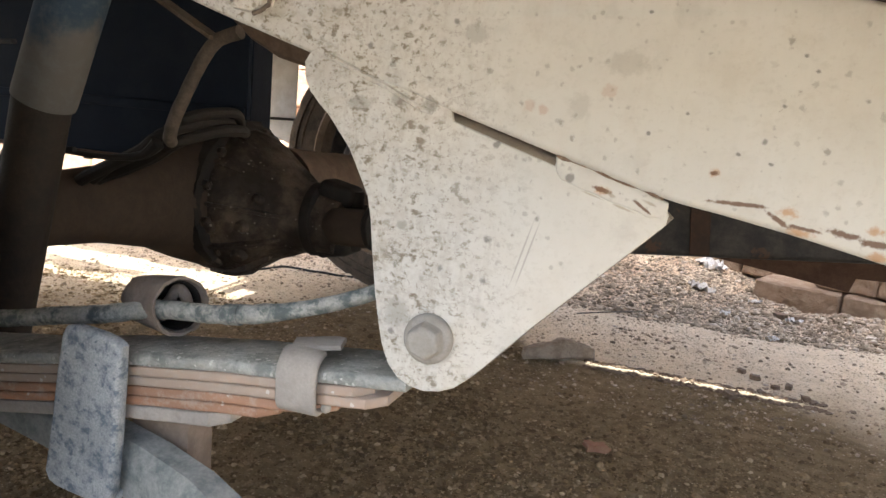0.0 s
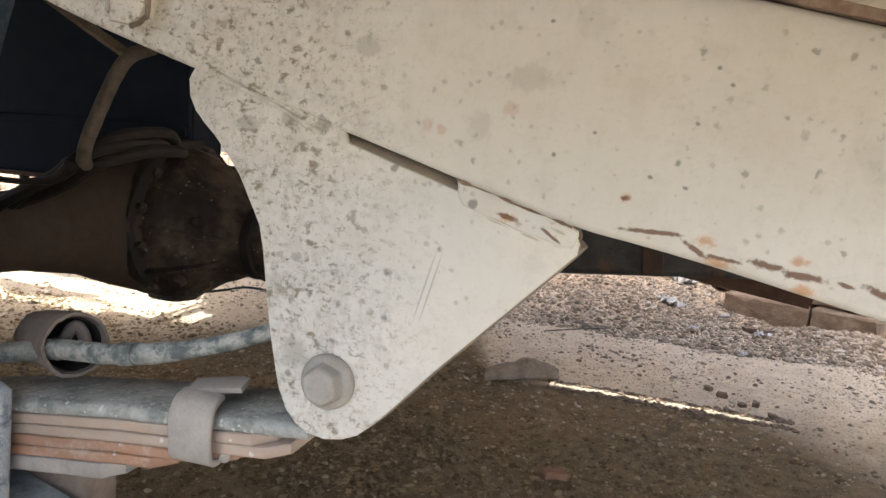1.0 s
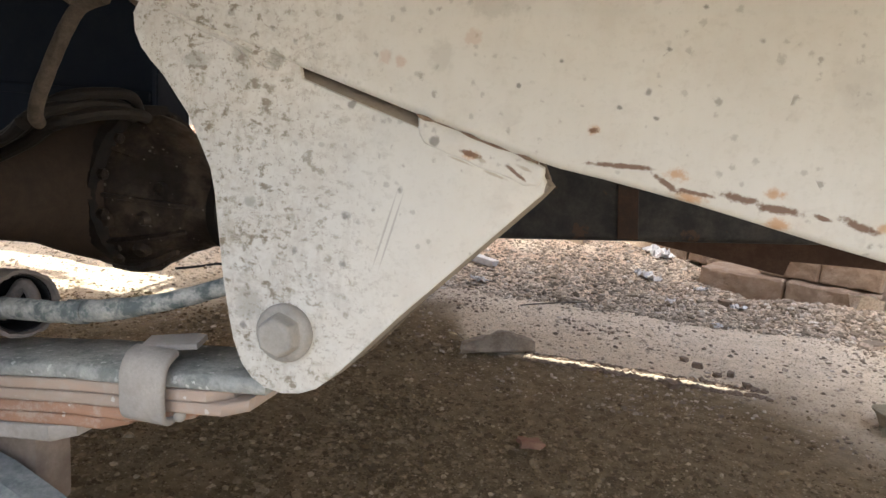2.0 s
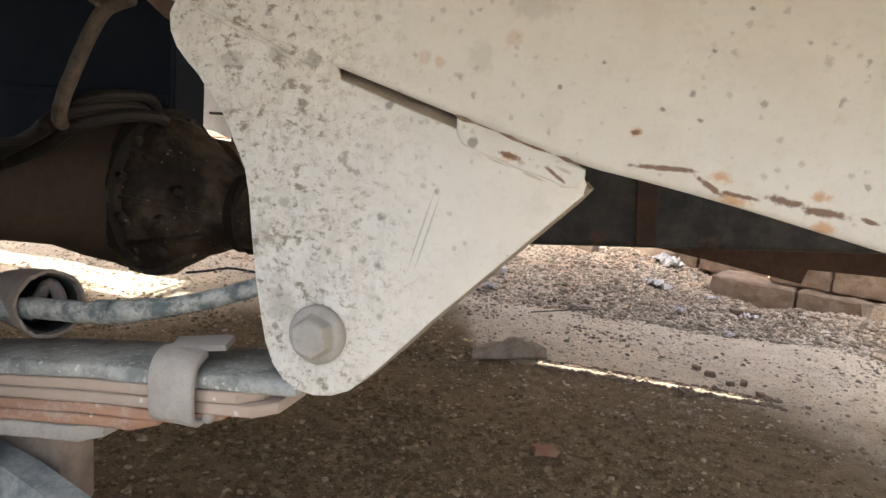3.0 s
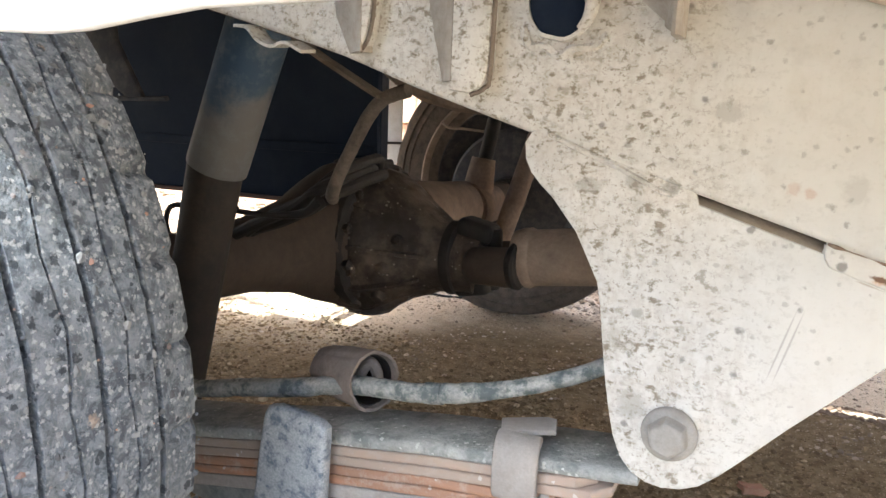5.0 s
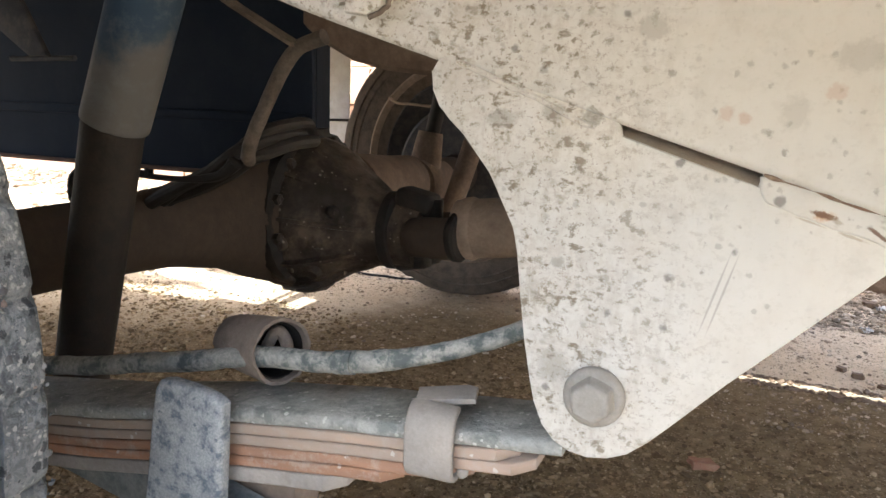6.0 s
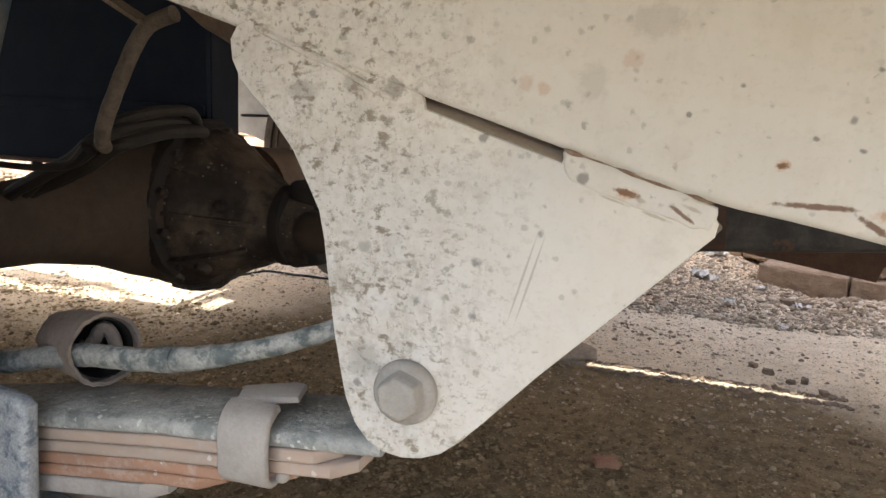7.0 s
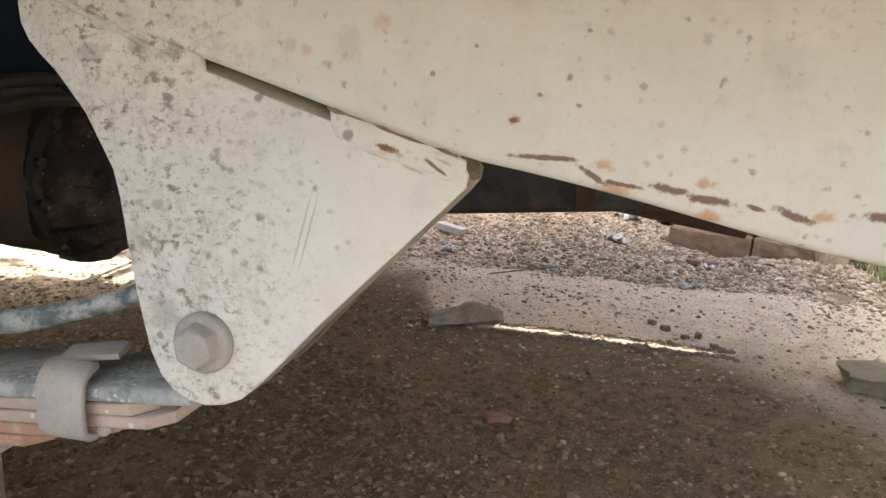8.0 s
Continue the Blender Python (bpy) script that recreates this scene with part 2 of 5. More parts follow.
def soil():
    """Dark brown earth under the truck that gives way to pale dust beyond it."""
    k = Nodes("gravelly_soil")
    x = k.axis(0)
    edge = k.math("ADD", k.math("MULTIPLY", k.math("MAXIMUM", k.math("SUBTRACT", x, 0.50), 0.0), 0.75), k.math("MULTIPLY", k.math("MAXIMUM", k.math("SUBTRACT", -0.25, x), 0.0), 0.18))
    # a dark tongue runs back to the far wheel, its shade put into the colour
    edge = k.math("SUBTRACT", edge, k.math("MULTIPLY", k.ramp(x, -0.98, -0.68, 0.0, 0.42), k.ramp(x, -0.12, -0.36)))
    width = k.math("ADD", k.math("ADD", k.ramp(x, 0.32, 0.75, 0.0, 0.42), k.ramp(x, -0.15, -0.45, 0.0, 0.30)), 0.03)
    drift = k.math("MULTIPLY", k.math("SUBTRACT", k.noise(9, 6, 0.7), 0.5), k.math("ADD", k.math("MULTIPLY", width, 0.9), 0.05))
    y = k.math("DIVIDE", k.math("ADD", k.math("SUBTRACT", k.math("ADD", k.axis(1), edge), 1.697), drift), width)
    # paler earth at the right end, its daylight put into the colour
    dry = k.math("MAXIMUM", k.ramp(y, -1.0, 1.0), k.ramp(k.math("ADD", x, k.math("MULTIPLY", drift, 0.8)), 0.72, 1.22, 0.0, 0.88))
    # wet is the darker brown, dry the share of the pale tone
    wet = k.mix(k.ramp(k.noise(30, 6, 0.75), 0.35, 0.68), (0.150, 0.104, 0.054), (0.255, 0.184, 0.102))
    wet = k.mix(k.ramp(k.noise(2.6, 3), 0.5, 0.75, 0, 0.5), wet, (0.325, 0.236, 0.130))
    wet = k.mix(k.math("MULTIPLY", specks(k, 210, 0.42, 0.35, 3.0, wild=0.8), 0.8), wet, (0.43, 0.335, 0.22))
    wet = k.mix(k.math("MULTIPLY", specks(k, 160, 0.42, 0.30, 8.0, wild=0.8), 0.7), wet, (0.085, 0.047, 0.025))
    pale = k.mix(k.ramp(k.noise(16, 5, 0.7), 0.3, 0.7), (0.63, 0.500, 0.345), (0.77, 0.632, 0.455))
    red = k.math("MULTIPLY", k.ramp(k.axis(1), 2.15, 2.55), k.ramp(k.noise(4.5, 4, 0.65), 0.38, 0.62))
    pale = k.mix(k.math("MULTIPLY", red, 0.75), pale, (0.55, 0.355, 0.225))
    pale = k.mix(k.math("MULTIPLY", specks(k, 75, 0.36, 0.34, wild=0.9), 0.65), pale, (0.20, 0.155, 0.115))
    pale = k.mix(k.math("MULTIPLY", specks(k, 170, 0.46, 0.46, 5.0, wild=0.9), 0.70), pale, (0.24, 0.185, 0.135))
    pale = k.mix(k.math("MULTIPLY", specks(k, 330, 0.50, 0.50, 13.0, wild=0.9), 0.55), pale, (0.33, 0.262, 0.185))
    # unseen ground in front of the truck, its tone set for bounced light
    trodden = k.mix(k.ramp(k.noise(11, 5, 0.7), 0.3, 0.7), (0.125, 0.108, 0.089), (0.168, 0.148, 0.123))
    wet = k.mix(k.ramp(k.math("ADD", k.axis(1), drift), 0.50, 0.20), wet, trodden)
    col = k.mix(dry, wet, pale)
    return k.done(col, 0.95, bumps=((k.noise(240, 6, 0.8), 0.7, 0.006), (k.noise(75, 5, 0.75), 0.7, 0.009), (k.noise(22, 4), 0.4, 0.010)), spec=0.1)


def pebble_skin(name, dark, light, odd):
    k = Nodes(name)
    r = k.island()
    col = k.mix(k.ramp(r, 0.1, 0.9), dark, light)
    col = k.mix(k.ramp(k.math("FRACT", k.math("MULTIPLY", r, 37.0)), 0.9, 0.97), col, odd)
    col = k.mix(k.ramp(k.noise(150, 3), 0.4, 0.7, 0, 0.45), col, tuple(c * 0.55 for c in dark))
    return k.done(col, 0.95, bumps=((k.noise(420, 4, 0.7), 0.9, 0.002),), spec=0.08)


def masonry(name, a, b, grime):
    k = Nodes(name)
    col = k.mix(k.each(), a, b)
    col = k.mix(k.ramp(k.noise(22, 5, 0.7), 0.4, 0.7, 0, 0.7), col, grime)
    return k.done(col, 0.95, bumps=((k.noise(130, 6, 0.75), 0.9, 0.006), (k.noise(30, 4), 0.5, 0.008)), spec=0.1)


def tread_rubber():
    k = Nodes("dusty_tyre_rubber")
    a = k.ramp(k.noise(120, 6, 0.78, distort=0.5), 0.42, 0.60)
    col = k.mix(a, (0.078, 0.090, 0.104), (0.215, 0.235, 0.252))
    col = k.mix(k.ramp(k.noise(16, 4, 0.7), 0.40, 0.72, 0, 0.55), col, (0.20, 0.212, 0.22))
    col = k.mix(k.math("MULTIPLY", specks(k, 95, 0.60, 0.45, 2.0, wild=1.5, soft=0.20), 0.30), col, (0.31, 0.32, 0.32))
    col = k.mix(k.math("MULTIPLY", specks(k, 300, 0.55, 0.55, 4.0, wild=1.4, soft=0.12), 0.70), col, (0.42, 0.425, 0.42))
    col = k.mix(k.math("MULTIPLY", specks(k, 150, 0.50, 0.32, 9.0, wild=1.3, soft=0.08), 0.82), col, (0.026, 0.031, 0.037))
    col = k.mix(k.math("MULTIPLY", specks(k, 60, 0.36, 0.07, 7.0, wild=1.0, soft=0.1), 0.65), col, (0.40, 0.29, 0.20))
    return k.done(col, 0.82, bumps=((k.noise(170, 5, 0.78), 1.0, 0.0028), (k.noise(55, 4, 0.65), 0.6, 0.004)), spec=0.25)


def oily_casting():
    k = Nodes("oily_cast_iron")
    a = k.ramp(k.noise(14, 5, 0.7), 0.4, 0.68)
    col = k.mix(a, (0.017, 0.013, 0.010), (0.090, 0.067, 0.050))
    col = k.mix(k.math("MULTIPLY", specks(k, 170, 0.4, 0.10), 0.7), col, (0.22, 0.19, 0.16))
    return k.done(col, k.ramp(k.noise(20, 3), 0.35, 0.65, 0.45, 0.85), bumps=((k.noise(120, 5, 0.7), 0.6, 0.003),), spec=0.35)


PAINT = white_paint()
EDGE_RUST = dusty("rusty_flange", (0.15, 0.075, 0.045), (0.30, 0.24, 0.18), 0.5, 0.85)
# inner plate and far rail: their shade is put into this brown
INNER = dusty("shaded_brown_steel", (0.10, 0.075, 0.055), (0.22, 0.18, 0.14), 0.5, 0.85)
LEAF = leaf_steel()
LEAF_TOP = dusty("grey_dusty_leaf", (0.185, 0.195, 0.18), (0.39, 0.385, 0.355), 0.55, 0.85, sharp=0.4, scale=55, fleck=((0.55, 0.54, 0.50), 210, 0.28), bump=0.7)
CLIP = dusty("dusty_clip_steel", (0.26, 0.235, 0.21), (0.37, 0.34, 0.305), 0.7, 0.85, scale=60)
STRAP = dusty("blue_grey_strap", (0.105, 0.130, 0.160), (0.40, 0.415, 0.415), 0.62, 0.8, sharp=0.45, scale=85, fleck=((0.09, 0.115, 0.15), 150, 0.30))
ARM = dusty("dusty_grey_arm", (0.13, 0.145, 0.145), (0.31, 0.315, 0.295), 0.6, 0.85, scale=34, sharp=0.3, bump=0.6)
CABLE = dusty("dusty_cable_sheath", (0.10, 0.118, 0.116), (0.43, 0.42, 0.38), 0.50, 0.85, scale=62, sharp=0.5, fleck=((0.11, 0.13, 0.115), 130, 0.5), bump=0.7)
RUBBER = dusty("dusty_brown_rubber", (0.15, 0.122, 0.100), (0.265, 0.22, 0.182), 0.7, 0.9, scale=50)
DARK_RUBBER = dusty("black_rubber", (0.010, 0.009, 0.008), (0.027, 0.023, 0.020), 0.3, 0.8)
BOLT = dusty("dusty_bolt", (0.25, 0.23, 0.20), (0.355, 0.33, 0.295), 0.7, 0.7, scale=90, bump=0.2)
TYRE = tread_rubber()
FAR_TYRE = dusty("brown_dusty_tyre", (0.050, 0.040, 0.032), (0.120, 0.095, 0.074), 0.6, 0.9)
DRUM = dusty("dark_drum", (0.025, 0.027, 0.032), (0.08, 0.07, 0.065), 0.3, 0.75)
AXLE = dusty("dusty_axle_iron", (0.030, 0.021, 0.0155), (0.064, 0.047, 0.035), 0.60, 0.85, scale=12)
CAST = oily_casting()
SHAFT = dusty("dusty_shaft_steel", (0.16, 0.12, 0.092), (0.27, 0.215, 0.165), 0.65, 0.85, scale=25)
def shock_paint():
    """Blue-grey paint, dusted over towards the lower end."""
    k = Nodes("blue_grey_shock")
    line = k.math("ADD", k.axis(2), k.math("MULTIPLY", k.math("SUBTRACT", k.noise(22, 5, 0.65), 0.5), 0.13))
    col = k.mix(k.ramp(line, 0.615, 0.575), (0.024, 0.045, 0.073), (0.096, 0.093, 0.089))
    col = k.mix(k.ramp(k.noise(60, 5, 0.7), 0.45, 0.7, 0, 0.5), col, (0.115, 0.123, 0.127))
    return k.done(col, 0.75, bumps=((k.noise(200, 4), 0.3, 0.001),))


SHOCK = shock_paint()
SHOCK_LOW = dusty("dark_shock_body", (0.013, 0.0105, 0.009), (0.034, 0.026, 0.020), 0.5, 0.8)
TANK = dusty("black_painted_tank", (0.016, 0.018, 0.022), (0.060, 0.056, 0.054), 0.45, 0.65, scale=24, sharp=0.2, fleck=((0.085, 0.046, 0.030), 26, 0.22))
RED_IRON = dusty("red_oxide_iron", (0.050, 0.024, 0.016), (0.085, 0.052, 0.038), 0.45, 0.85)
STRAP_RUST = dusty("rust_stained_strap", (0.030, 0.022, 0.019), (0.075, 0.042, 0.029), 0.5, 0.85, scale=30)
NAVY = dusty("dark_blue_panel", (0.006, 0.0115, 0.024), (0.017, 0.023, 0.034), 0.35, 0.85, scale=10, spec=0.15)
BODY = dusty("white_body_paint", (0.78, 0.77, 0.74), (0.74, 0.70, 0.64), 0.3, 0.35, scale=9, bump=0.05)
# unseen bed underside, kept pale to bounce light onto the ground
BED = dusty("pale_bed_sheet", (0.54, 0.51, 0.45), (0.46, 0.42, 0.36), 0.5, 0.8, scale=12)
FADED = dusty("faded_white_sheet", (0.80, 0.80, 0.80), (0.66, 0.65, 0.63), 0.5, 0.7, scale=30)
TAN_HOSE = dusty("tan_dusty_hose", (0.050, 0.039, 0.031), (0.125, 0.102, 0.080), 0.6, 0.9, scale=55)
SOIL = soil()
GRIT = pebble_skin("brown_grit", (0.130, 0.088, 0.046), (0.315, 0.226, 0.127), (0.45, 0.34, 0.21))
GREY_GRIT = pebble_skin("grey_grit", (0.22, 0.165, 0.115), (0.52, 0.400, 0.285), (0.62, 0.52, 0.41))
EARTH_GRIT = pebble_skin("earth_clods", (0.20, 0.152, 0.106), (0.52, 0.412, 0.298), (0.64, 0.54, 0.42))
TYRE_GRIT = pebble_skin("tyre_grit", (0.13, 0.135, 0.14), (0.33, 0.335, 0.33), (0.42, 0.25, 0.19))
# the folded edge of the bracket, with its shade put into the colour
EDGE_SHADE = dusty("shade_on_folded_edge", (0.17, 0.15, 0.122), (0.27, 0.235, 0.19), 0.5, 0.85, scale=45)
# brown for the recess behind the gap, its shade put into the colour
GAP_SHADE = dusty("brown_shade_in_gap", (0.36, 0.30, 0.23), (0.27, 0.215, 0.16), 0.5, 0.9, scale=60)
TUBE = dusty("brown_axle_tube", (0.085, 0.060, 0.045), (0.175, 0.130, 0.098), 0.6, 0.85, scale=22)
# darker copy of the white paint, with the shade of turned faces in it
SHADED_PAINT = dusty("shaded_white_paint", (0.42, 0.385, 0.33), (0.31, 0.265, 0.21), 0.5, 0.75, scale=50)
BRICK = masonry("dusty_block", (0.20, 0.135, 0.090), (0.27, 0.185, 0.125), (0.35, 0.265, 0.19))
PEACH = masonry("peach_block", (0.42, 0.275, 0.19), (0.47, 0.32, 0.23), (0.50, 0.36, 0.27))
RENDERED = masonry("peach_render", (0.56, 0.45, 0.34), (0.60, 0.48, 0.37), (0.50, 0.40, 0.31))
CONCRETE = masonry("grey_concrete_chunk", (0.27, 0.225, 0.145), (0.33, 0.28, 0.19), (0.20, 0.165, 0.105))
CLOD = dusty("brown_clod", (0.15, 0.10, 0.065), (0.27, 0.19, 0.13), 0.5, 0.95, scale=60, bump=0.8)
TIMBER = dusty("weathered_board", (0.22, 0.16, 0.112), (0.42, 0.33, 0.24), 0.5, 0.9, scale=30, bump=0.8)
PAPER = dusty("crumpled_white_wrapper", (0.60, 0.565, 0.52), (0.42, 0.37, 0.32), 0.3, 0.5, scale=30)
RED_CHIP = dusty("red_brick_chip", (0.24, 0.105, 0.062), (0.30, 0.18, 0.11), 0.5, 0.95, scale=60)
GRASS = dusty("dry_green_grass", (0.10, 0.13, 0.05), (0.26, 0.25, 0.14), 0.5, 0.8)


# ---- mesh helpers ----
def part(name, bm, material, parent=None, label="", smooth=False, angle=35):
    """Link a bmesh as one mesh object, under a thing or a part, in world places."""
    me = bpy.data.meshes.new(name)
    bmesh.ops.recalc_face_normals(bm, faces=bm.faces)
    if smooth:
        for f in bm.faces:
            f.smooth = True
        for e in bm.edges:
            if len(e.link_faces) == 2 and e.calc_face_angle(0) > radians(angle):
                e.smooth = False
    bm.to_mesh(me)
    bm.free()
    me.materials.append(material)
    ob = new(name, me)
    if parent is not None:
        hang(ob, parent)
    return tagged(ob, label)


def hang(ob, parent):
    ob.parent = parent
    base = parent.location if parent.parent is None else Vector((0, 0, 0))
    ob.matrix_parent_inverse = Matrix.Translation(-base)


def thing(name, at, label, category, group="", kind=""):
    ob = new(name)
    ob.location = at
    ob.empty_display_size = 0.1
    return tagged(ob, label, category, group, kind)


def box(x0, x1, y0, y1, z0, z1, bevel=0.0, seg=2, m=None):
    bm = bmesh.new()
    bmesh.ops.create_cube(bm, size=1.0, matrix=Matrix.Translation(((x0 + x1) / 2, (y0 + y1) / 2, (z0 + z1) / 2))
                          @ Matrix.Diagonal((abs(x1 - x0), abs(y1 - y0), abs(z1 - z0), 1)))
    if bevel:
        bmesh.ops.bevel(bm, geom=bm.edges[:], offset=bevel, segments=seg, affect="EDGES", profile=0.5)
    if m is not None:
        bmesh.ops.transform(bm, matrix=m, verts=bm.verts)
    return bm


def plate(outline, y0, y1, bevel=0.0015, seg=2):
    """An outline in x and z, given thickness along y."""
    bm = bmesh.new()
    front = [bm.verts.new((x, y0, z)) for x, z in outline]
    face = bm.faces.new(front)
    geo = bmesh.ops.extrude_face_region(bm, geom=[face])
    bmesh.ops.translate(bm, vec=(0, y1 - y0, 0), verts=[v for v in geo["geom"] if isinstance(v, bmesh.types.BMVert)])
    if bevel:
        rim = [e for e in bm.edges if abs(e.verts[0].co.y - e.verts[1].co.y) < 1e-6]
        bmesh.ops.bevel(bm, geom=rim, offset=bevel, segments=seg, affect="EDGES", profile=0.5)
    return bm


def smooth_path(points, steps=8):
    """Catmull-Rom through the points."""
    pts = [Vector(p) for p in points]
    pts = [pts[0] * 2 - pts[1]] + pts + [pts[-1] * 2 - pts[-2]]
    out = []
    for i in range(1, len(pts) - 2):
        a, b, c, d = pts[i - 1:i + 3]
        for s in range(steps):
            t = s / steps
            out.append(0.5 * (2 * b + (c - a) * t + (2 * a - 5 * b + 4 * c - d) * t * t + (3 * b - a - 3 * c + d) * t ** 3))
    out.append(pts[-2])
    return out


def tube(points, radius, seg=14, steps=8, wobble=0.0):
    """A round bar along a path; radius is a number or a function of the share of the way."""
    path = smooth_path(points, steps) if len(points) > 2 else [Vector(p) for p in points]
    bm = bmesh.new()
    rings, up = [], Vector((0.13, 0.31, 0.94))
    for i, p in enumerate(path):
        way = (path[min(i + 1, len(path) - 1)] - path[max(i - 1, 0)]).normalized()
        side = way.cross(up).normalized()
        top = side.cross(way).normalized()
        r = radius(i / (len(path) - 1)) if callable(radius) else radius
        ring = []
        for s in range(seg):
            a = 2 * math.pi * s / seg
            q = r * (1 + wobble * noise.noise(p * 90 + Vector((a, 0, 0))))
            ring.append(bm.verts.new(p + side * math.cos(a) * q + top * math.sin(a) * q))
        rings.append(ring)
    for a, b in zip(rings, rings[1:]):
        for s in range(seg):
            bm.faces.new((a[s], a[(s + 1) % seg], b[(s + 1) % seg], b[s]))
    bm.faces.new(rings[0][::-1])
    bm.faces.new(rings[-1])
    return bm


def lathe(profile, at, axis, seg=48, rough=0.0, closed=False):
    """Turn a profile of (along, radius) about an axis through the place."""
    turn = Vector(axis).to_track_quat("Z", "Y").to_matrix().to_4x4()
    m = Matrix.Translation(at) @ turn
    bm = bmesh.new()
    rings = []
    for along, r in profile:
        ring = []
        for s in range(seg):
            a = 2 * math.pi * s / seg
            q = r * (1 + rough * noise.noise(Vector((math.cos(a) * 2, math.sin(a) * 2, along * 30))))
            ring.append(bm.verts.new(m @ Vector((q * math.cos(a), q * math.sin(a), along))))
        rings.append(ring)
    pairs = list(zip(rings, rings[1:]))
    if closed:
        pairs.append((rings[-1], rings[0]))
    for a, b in pairs:
        for s in range(seg):
            bm.faces.new((a[s], a[(s + 1) % seg], b[(s + 1) % seg], b[s]))
    if not closed:
        bm.faces.new(rings[0][::-1])
        bm.faces.new(rings[-1])
    return bm


def sweep(sections):
    """Skin equal closed sections one after the other, with ends shut."""
    bm = bmesh.new()
    rings = [[bm.verts.new(p) for p in s] for s in sections]
    n = len(rings[0])
    for a, b in zip(rings, rings[1:]):
        for s in range(n):
            bm.faces.new((a[s], a[(s + 1) % n], b[(s + 1) % n], b[s]))
    bm.faces.new(rings[0][::-1])
    bm.faces.new(rings[-1])
    return bm


def along(table, x):
    return float(np.interp(x, [a for a, _ in table], [b for _, b in table]))


def roughen(bm, size, scale):
    for v in bm.verts:
        v.co += size * noise.noise_vector(v.co * scale)
    return bm


# ---- ground ----
def ground_height(x, y):
    h = 0.006 * noise.noise(Vector((x * 3.1, y * 3.1, 0))) + 0.004 * noise.noise(Vector((x * 13, y * 13, 1.7)))
    s = min(max((y - 2.2) / 1.0, 0.0), 1.0) * min(max((0.75 - x) / 0.6, 0.0), 1.0) * min(max((x + 1.2) / 0.6, 0.0), 1.0)
    h += 0.11 * s * s * (3 - 2 * s) * min(max((6.0 - y) / 2.0, 0.0), 1.0)
    # spoil heaped along the foot of the low wall, and lumps all over the rubble
    t = (x - 0.42) / 0.55
    off = y - (2.62 - 0.20 * t)
    h += 0.045 * math.exp(-(off / 0.10) ** 2) * min(max((x - 0.50) / 0.15, 0.0), 1.0) * min(max((1.15 - x) / 0.25, 0.0), 1.0)
    h += 0.020 * min(max((y - 2.0) / 0.5, 0.0), 1.0) * min(max((6.0 - y) / 2.0, 0.0), 1.0) * noise.noise(Vector((x * 9, y * 6, 5.5)))
    return h - 0.004


def spread(lo, hi, step, far):
    inner = list(np.arange(lo, hi + 1e-6, step))
    out, d = [], step
    a, b = lo, hi
    left, right = [], []
    while b < far:
        d *= 1.35
        a, b = a - d, b + d
        left.append(a)
        right.append(b)
    return left[::-1] + inner + right


gx, gy = spread(-2.4, 1.5, 0.022, 90), spread(0.3, 3.7, 0.022, 90)
verts = [(x, y, ground_height(x, y)) for y in gy for x in gx]
faces = [(j * len(gx) + i, j * len(gx) + i + 1, (j + 1) * len(gx) + i + 1, (j + 1) * len(gx) + i)
         for j in range(len(gy) - 1) for i in range(len(gx) - 1)]
me = bpy.data.meshes.new("ground")
me.from_pydata(verts, [], faces)
me.polygons.foreach_set("use_smooth", [True] * len(faces))
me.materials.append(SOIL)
ground = tagged(new("ground", me), "dark brown earth giving way to pale dust", "ground", kind="structure")


ROCK = np.array([(0, 0, 1), (0.89, 0, 0.45), (0.28, 0.85, 0.45), (-0.72, 0.53, 0.45), (-0.72, -0.53, 0.45), (0.28, -0.85, 0.45),
    (0.72, 0.53, -0.45), (-0.28, 0.85, -0.45), (-0.89, 0, -0.45), (-0.28, -0.85, -0.45), (0.72, -0.53, -0.45)])
ROCK_FACES = [(0, 1, 2), (0, 2, 3), (0, 3, 4), (0, 4, 5), (0, 5, 1), (1, 6, 2), (2, 7, 3), (3, 8, 4), (4, 9, 5), (5, 10, 1),
    (2, 6, 7), (3, 7, 8), (4, 8, 9), (5, 9, 10), (1, 10, 6)]


def stones(name, material, count, where, sizes, seed, label, category, flat=0.65):
    """Many small broken stones in one mesh, each its own island, half sunk in the ground."""
    rng = np.random.default_rng(seed)
    vs, fs = [], []
    for _ in range(count):
        x, y = where(rng)
        r = sizes[0] * (sizes[1] / sizes[0]) ** (rng.random() ** 3.2)
        p = ROCK * (1 + rng.uniform(-0.48, 0.48, ROCK.shape))
        p = p * r * np.array([rng.uniform(0.8, 1.5), rng.uniform(0.7, 1.1), flat * rng.uniform(0.6, 1.2)])
        a = rng.uniform(0, 6.283)
        c, s = math.cos(a), math.sin(a)
        p = np.stack([p[:, 0] * c - p[:, 1] * s + x, p[:, 0] * s + p[:, 1] * c + y, p[:, 2] + ground_height(x, y) + r * 0.18], 1)
        k = len(vs)
        vs.extend(map(tuple, p))
        fs.extend((i + k, j + k, l + k) for i, j, l in ROCK_FACES)
    m = bpy.data.meshes.new(name)
    m.from_pydata(vs, [], fs)
    m.materials.append(material)
    return tagged(new(name, m), label, category, kind="stuff")


def in_near(rng):
    while True:
        x, y = rng.uniform(-1.35, 1.05), 0.55 + 1.25 * rng.random()
        if rng.random() < 0.35 + 0.65 * (noise.noise(Vector((x * 2.2, y * 2.2, 4))) > -0.12) and rng.random() < (1.60 - 0.95 * y) * min(1.0, max(0.25, 1.25 - x)) and y + 0.02 * math.sin(x * 9) + 0.012 * math.sin(x * 23) < 1.685 - 0.30 * max(0.0, x - 0.5) - 0.30 * max(0.0, -0.3 - x) - rng.random() ** 3 * 0.35:
            return x, y


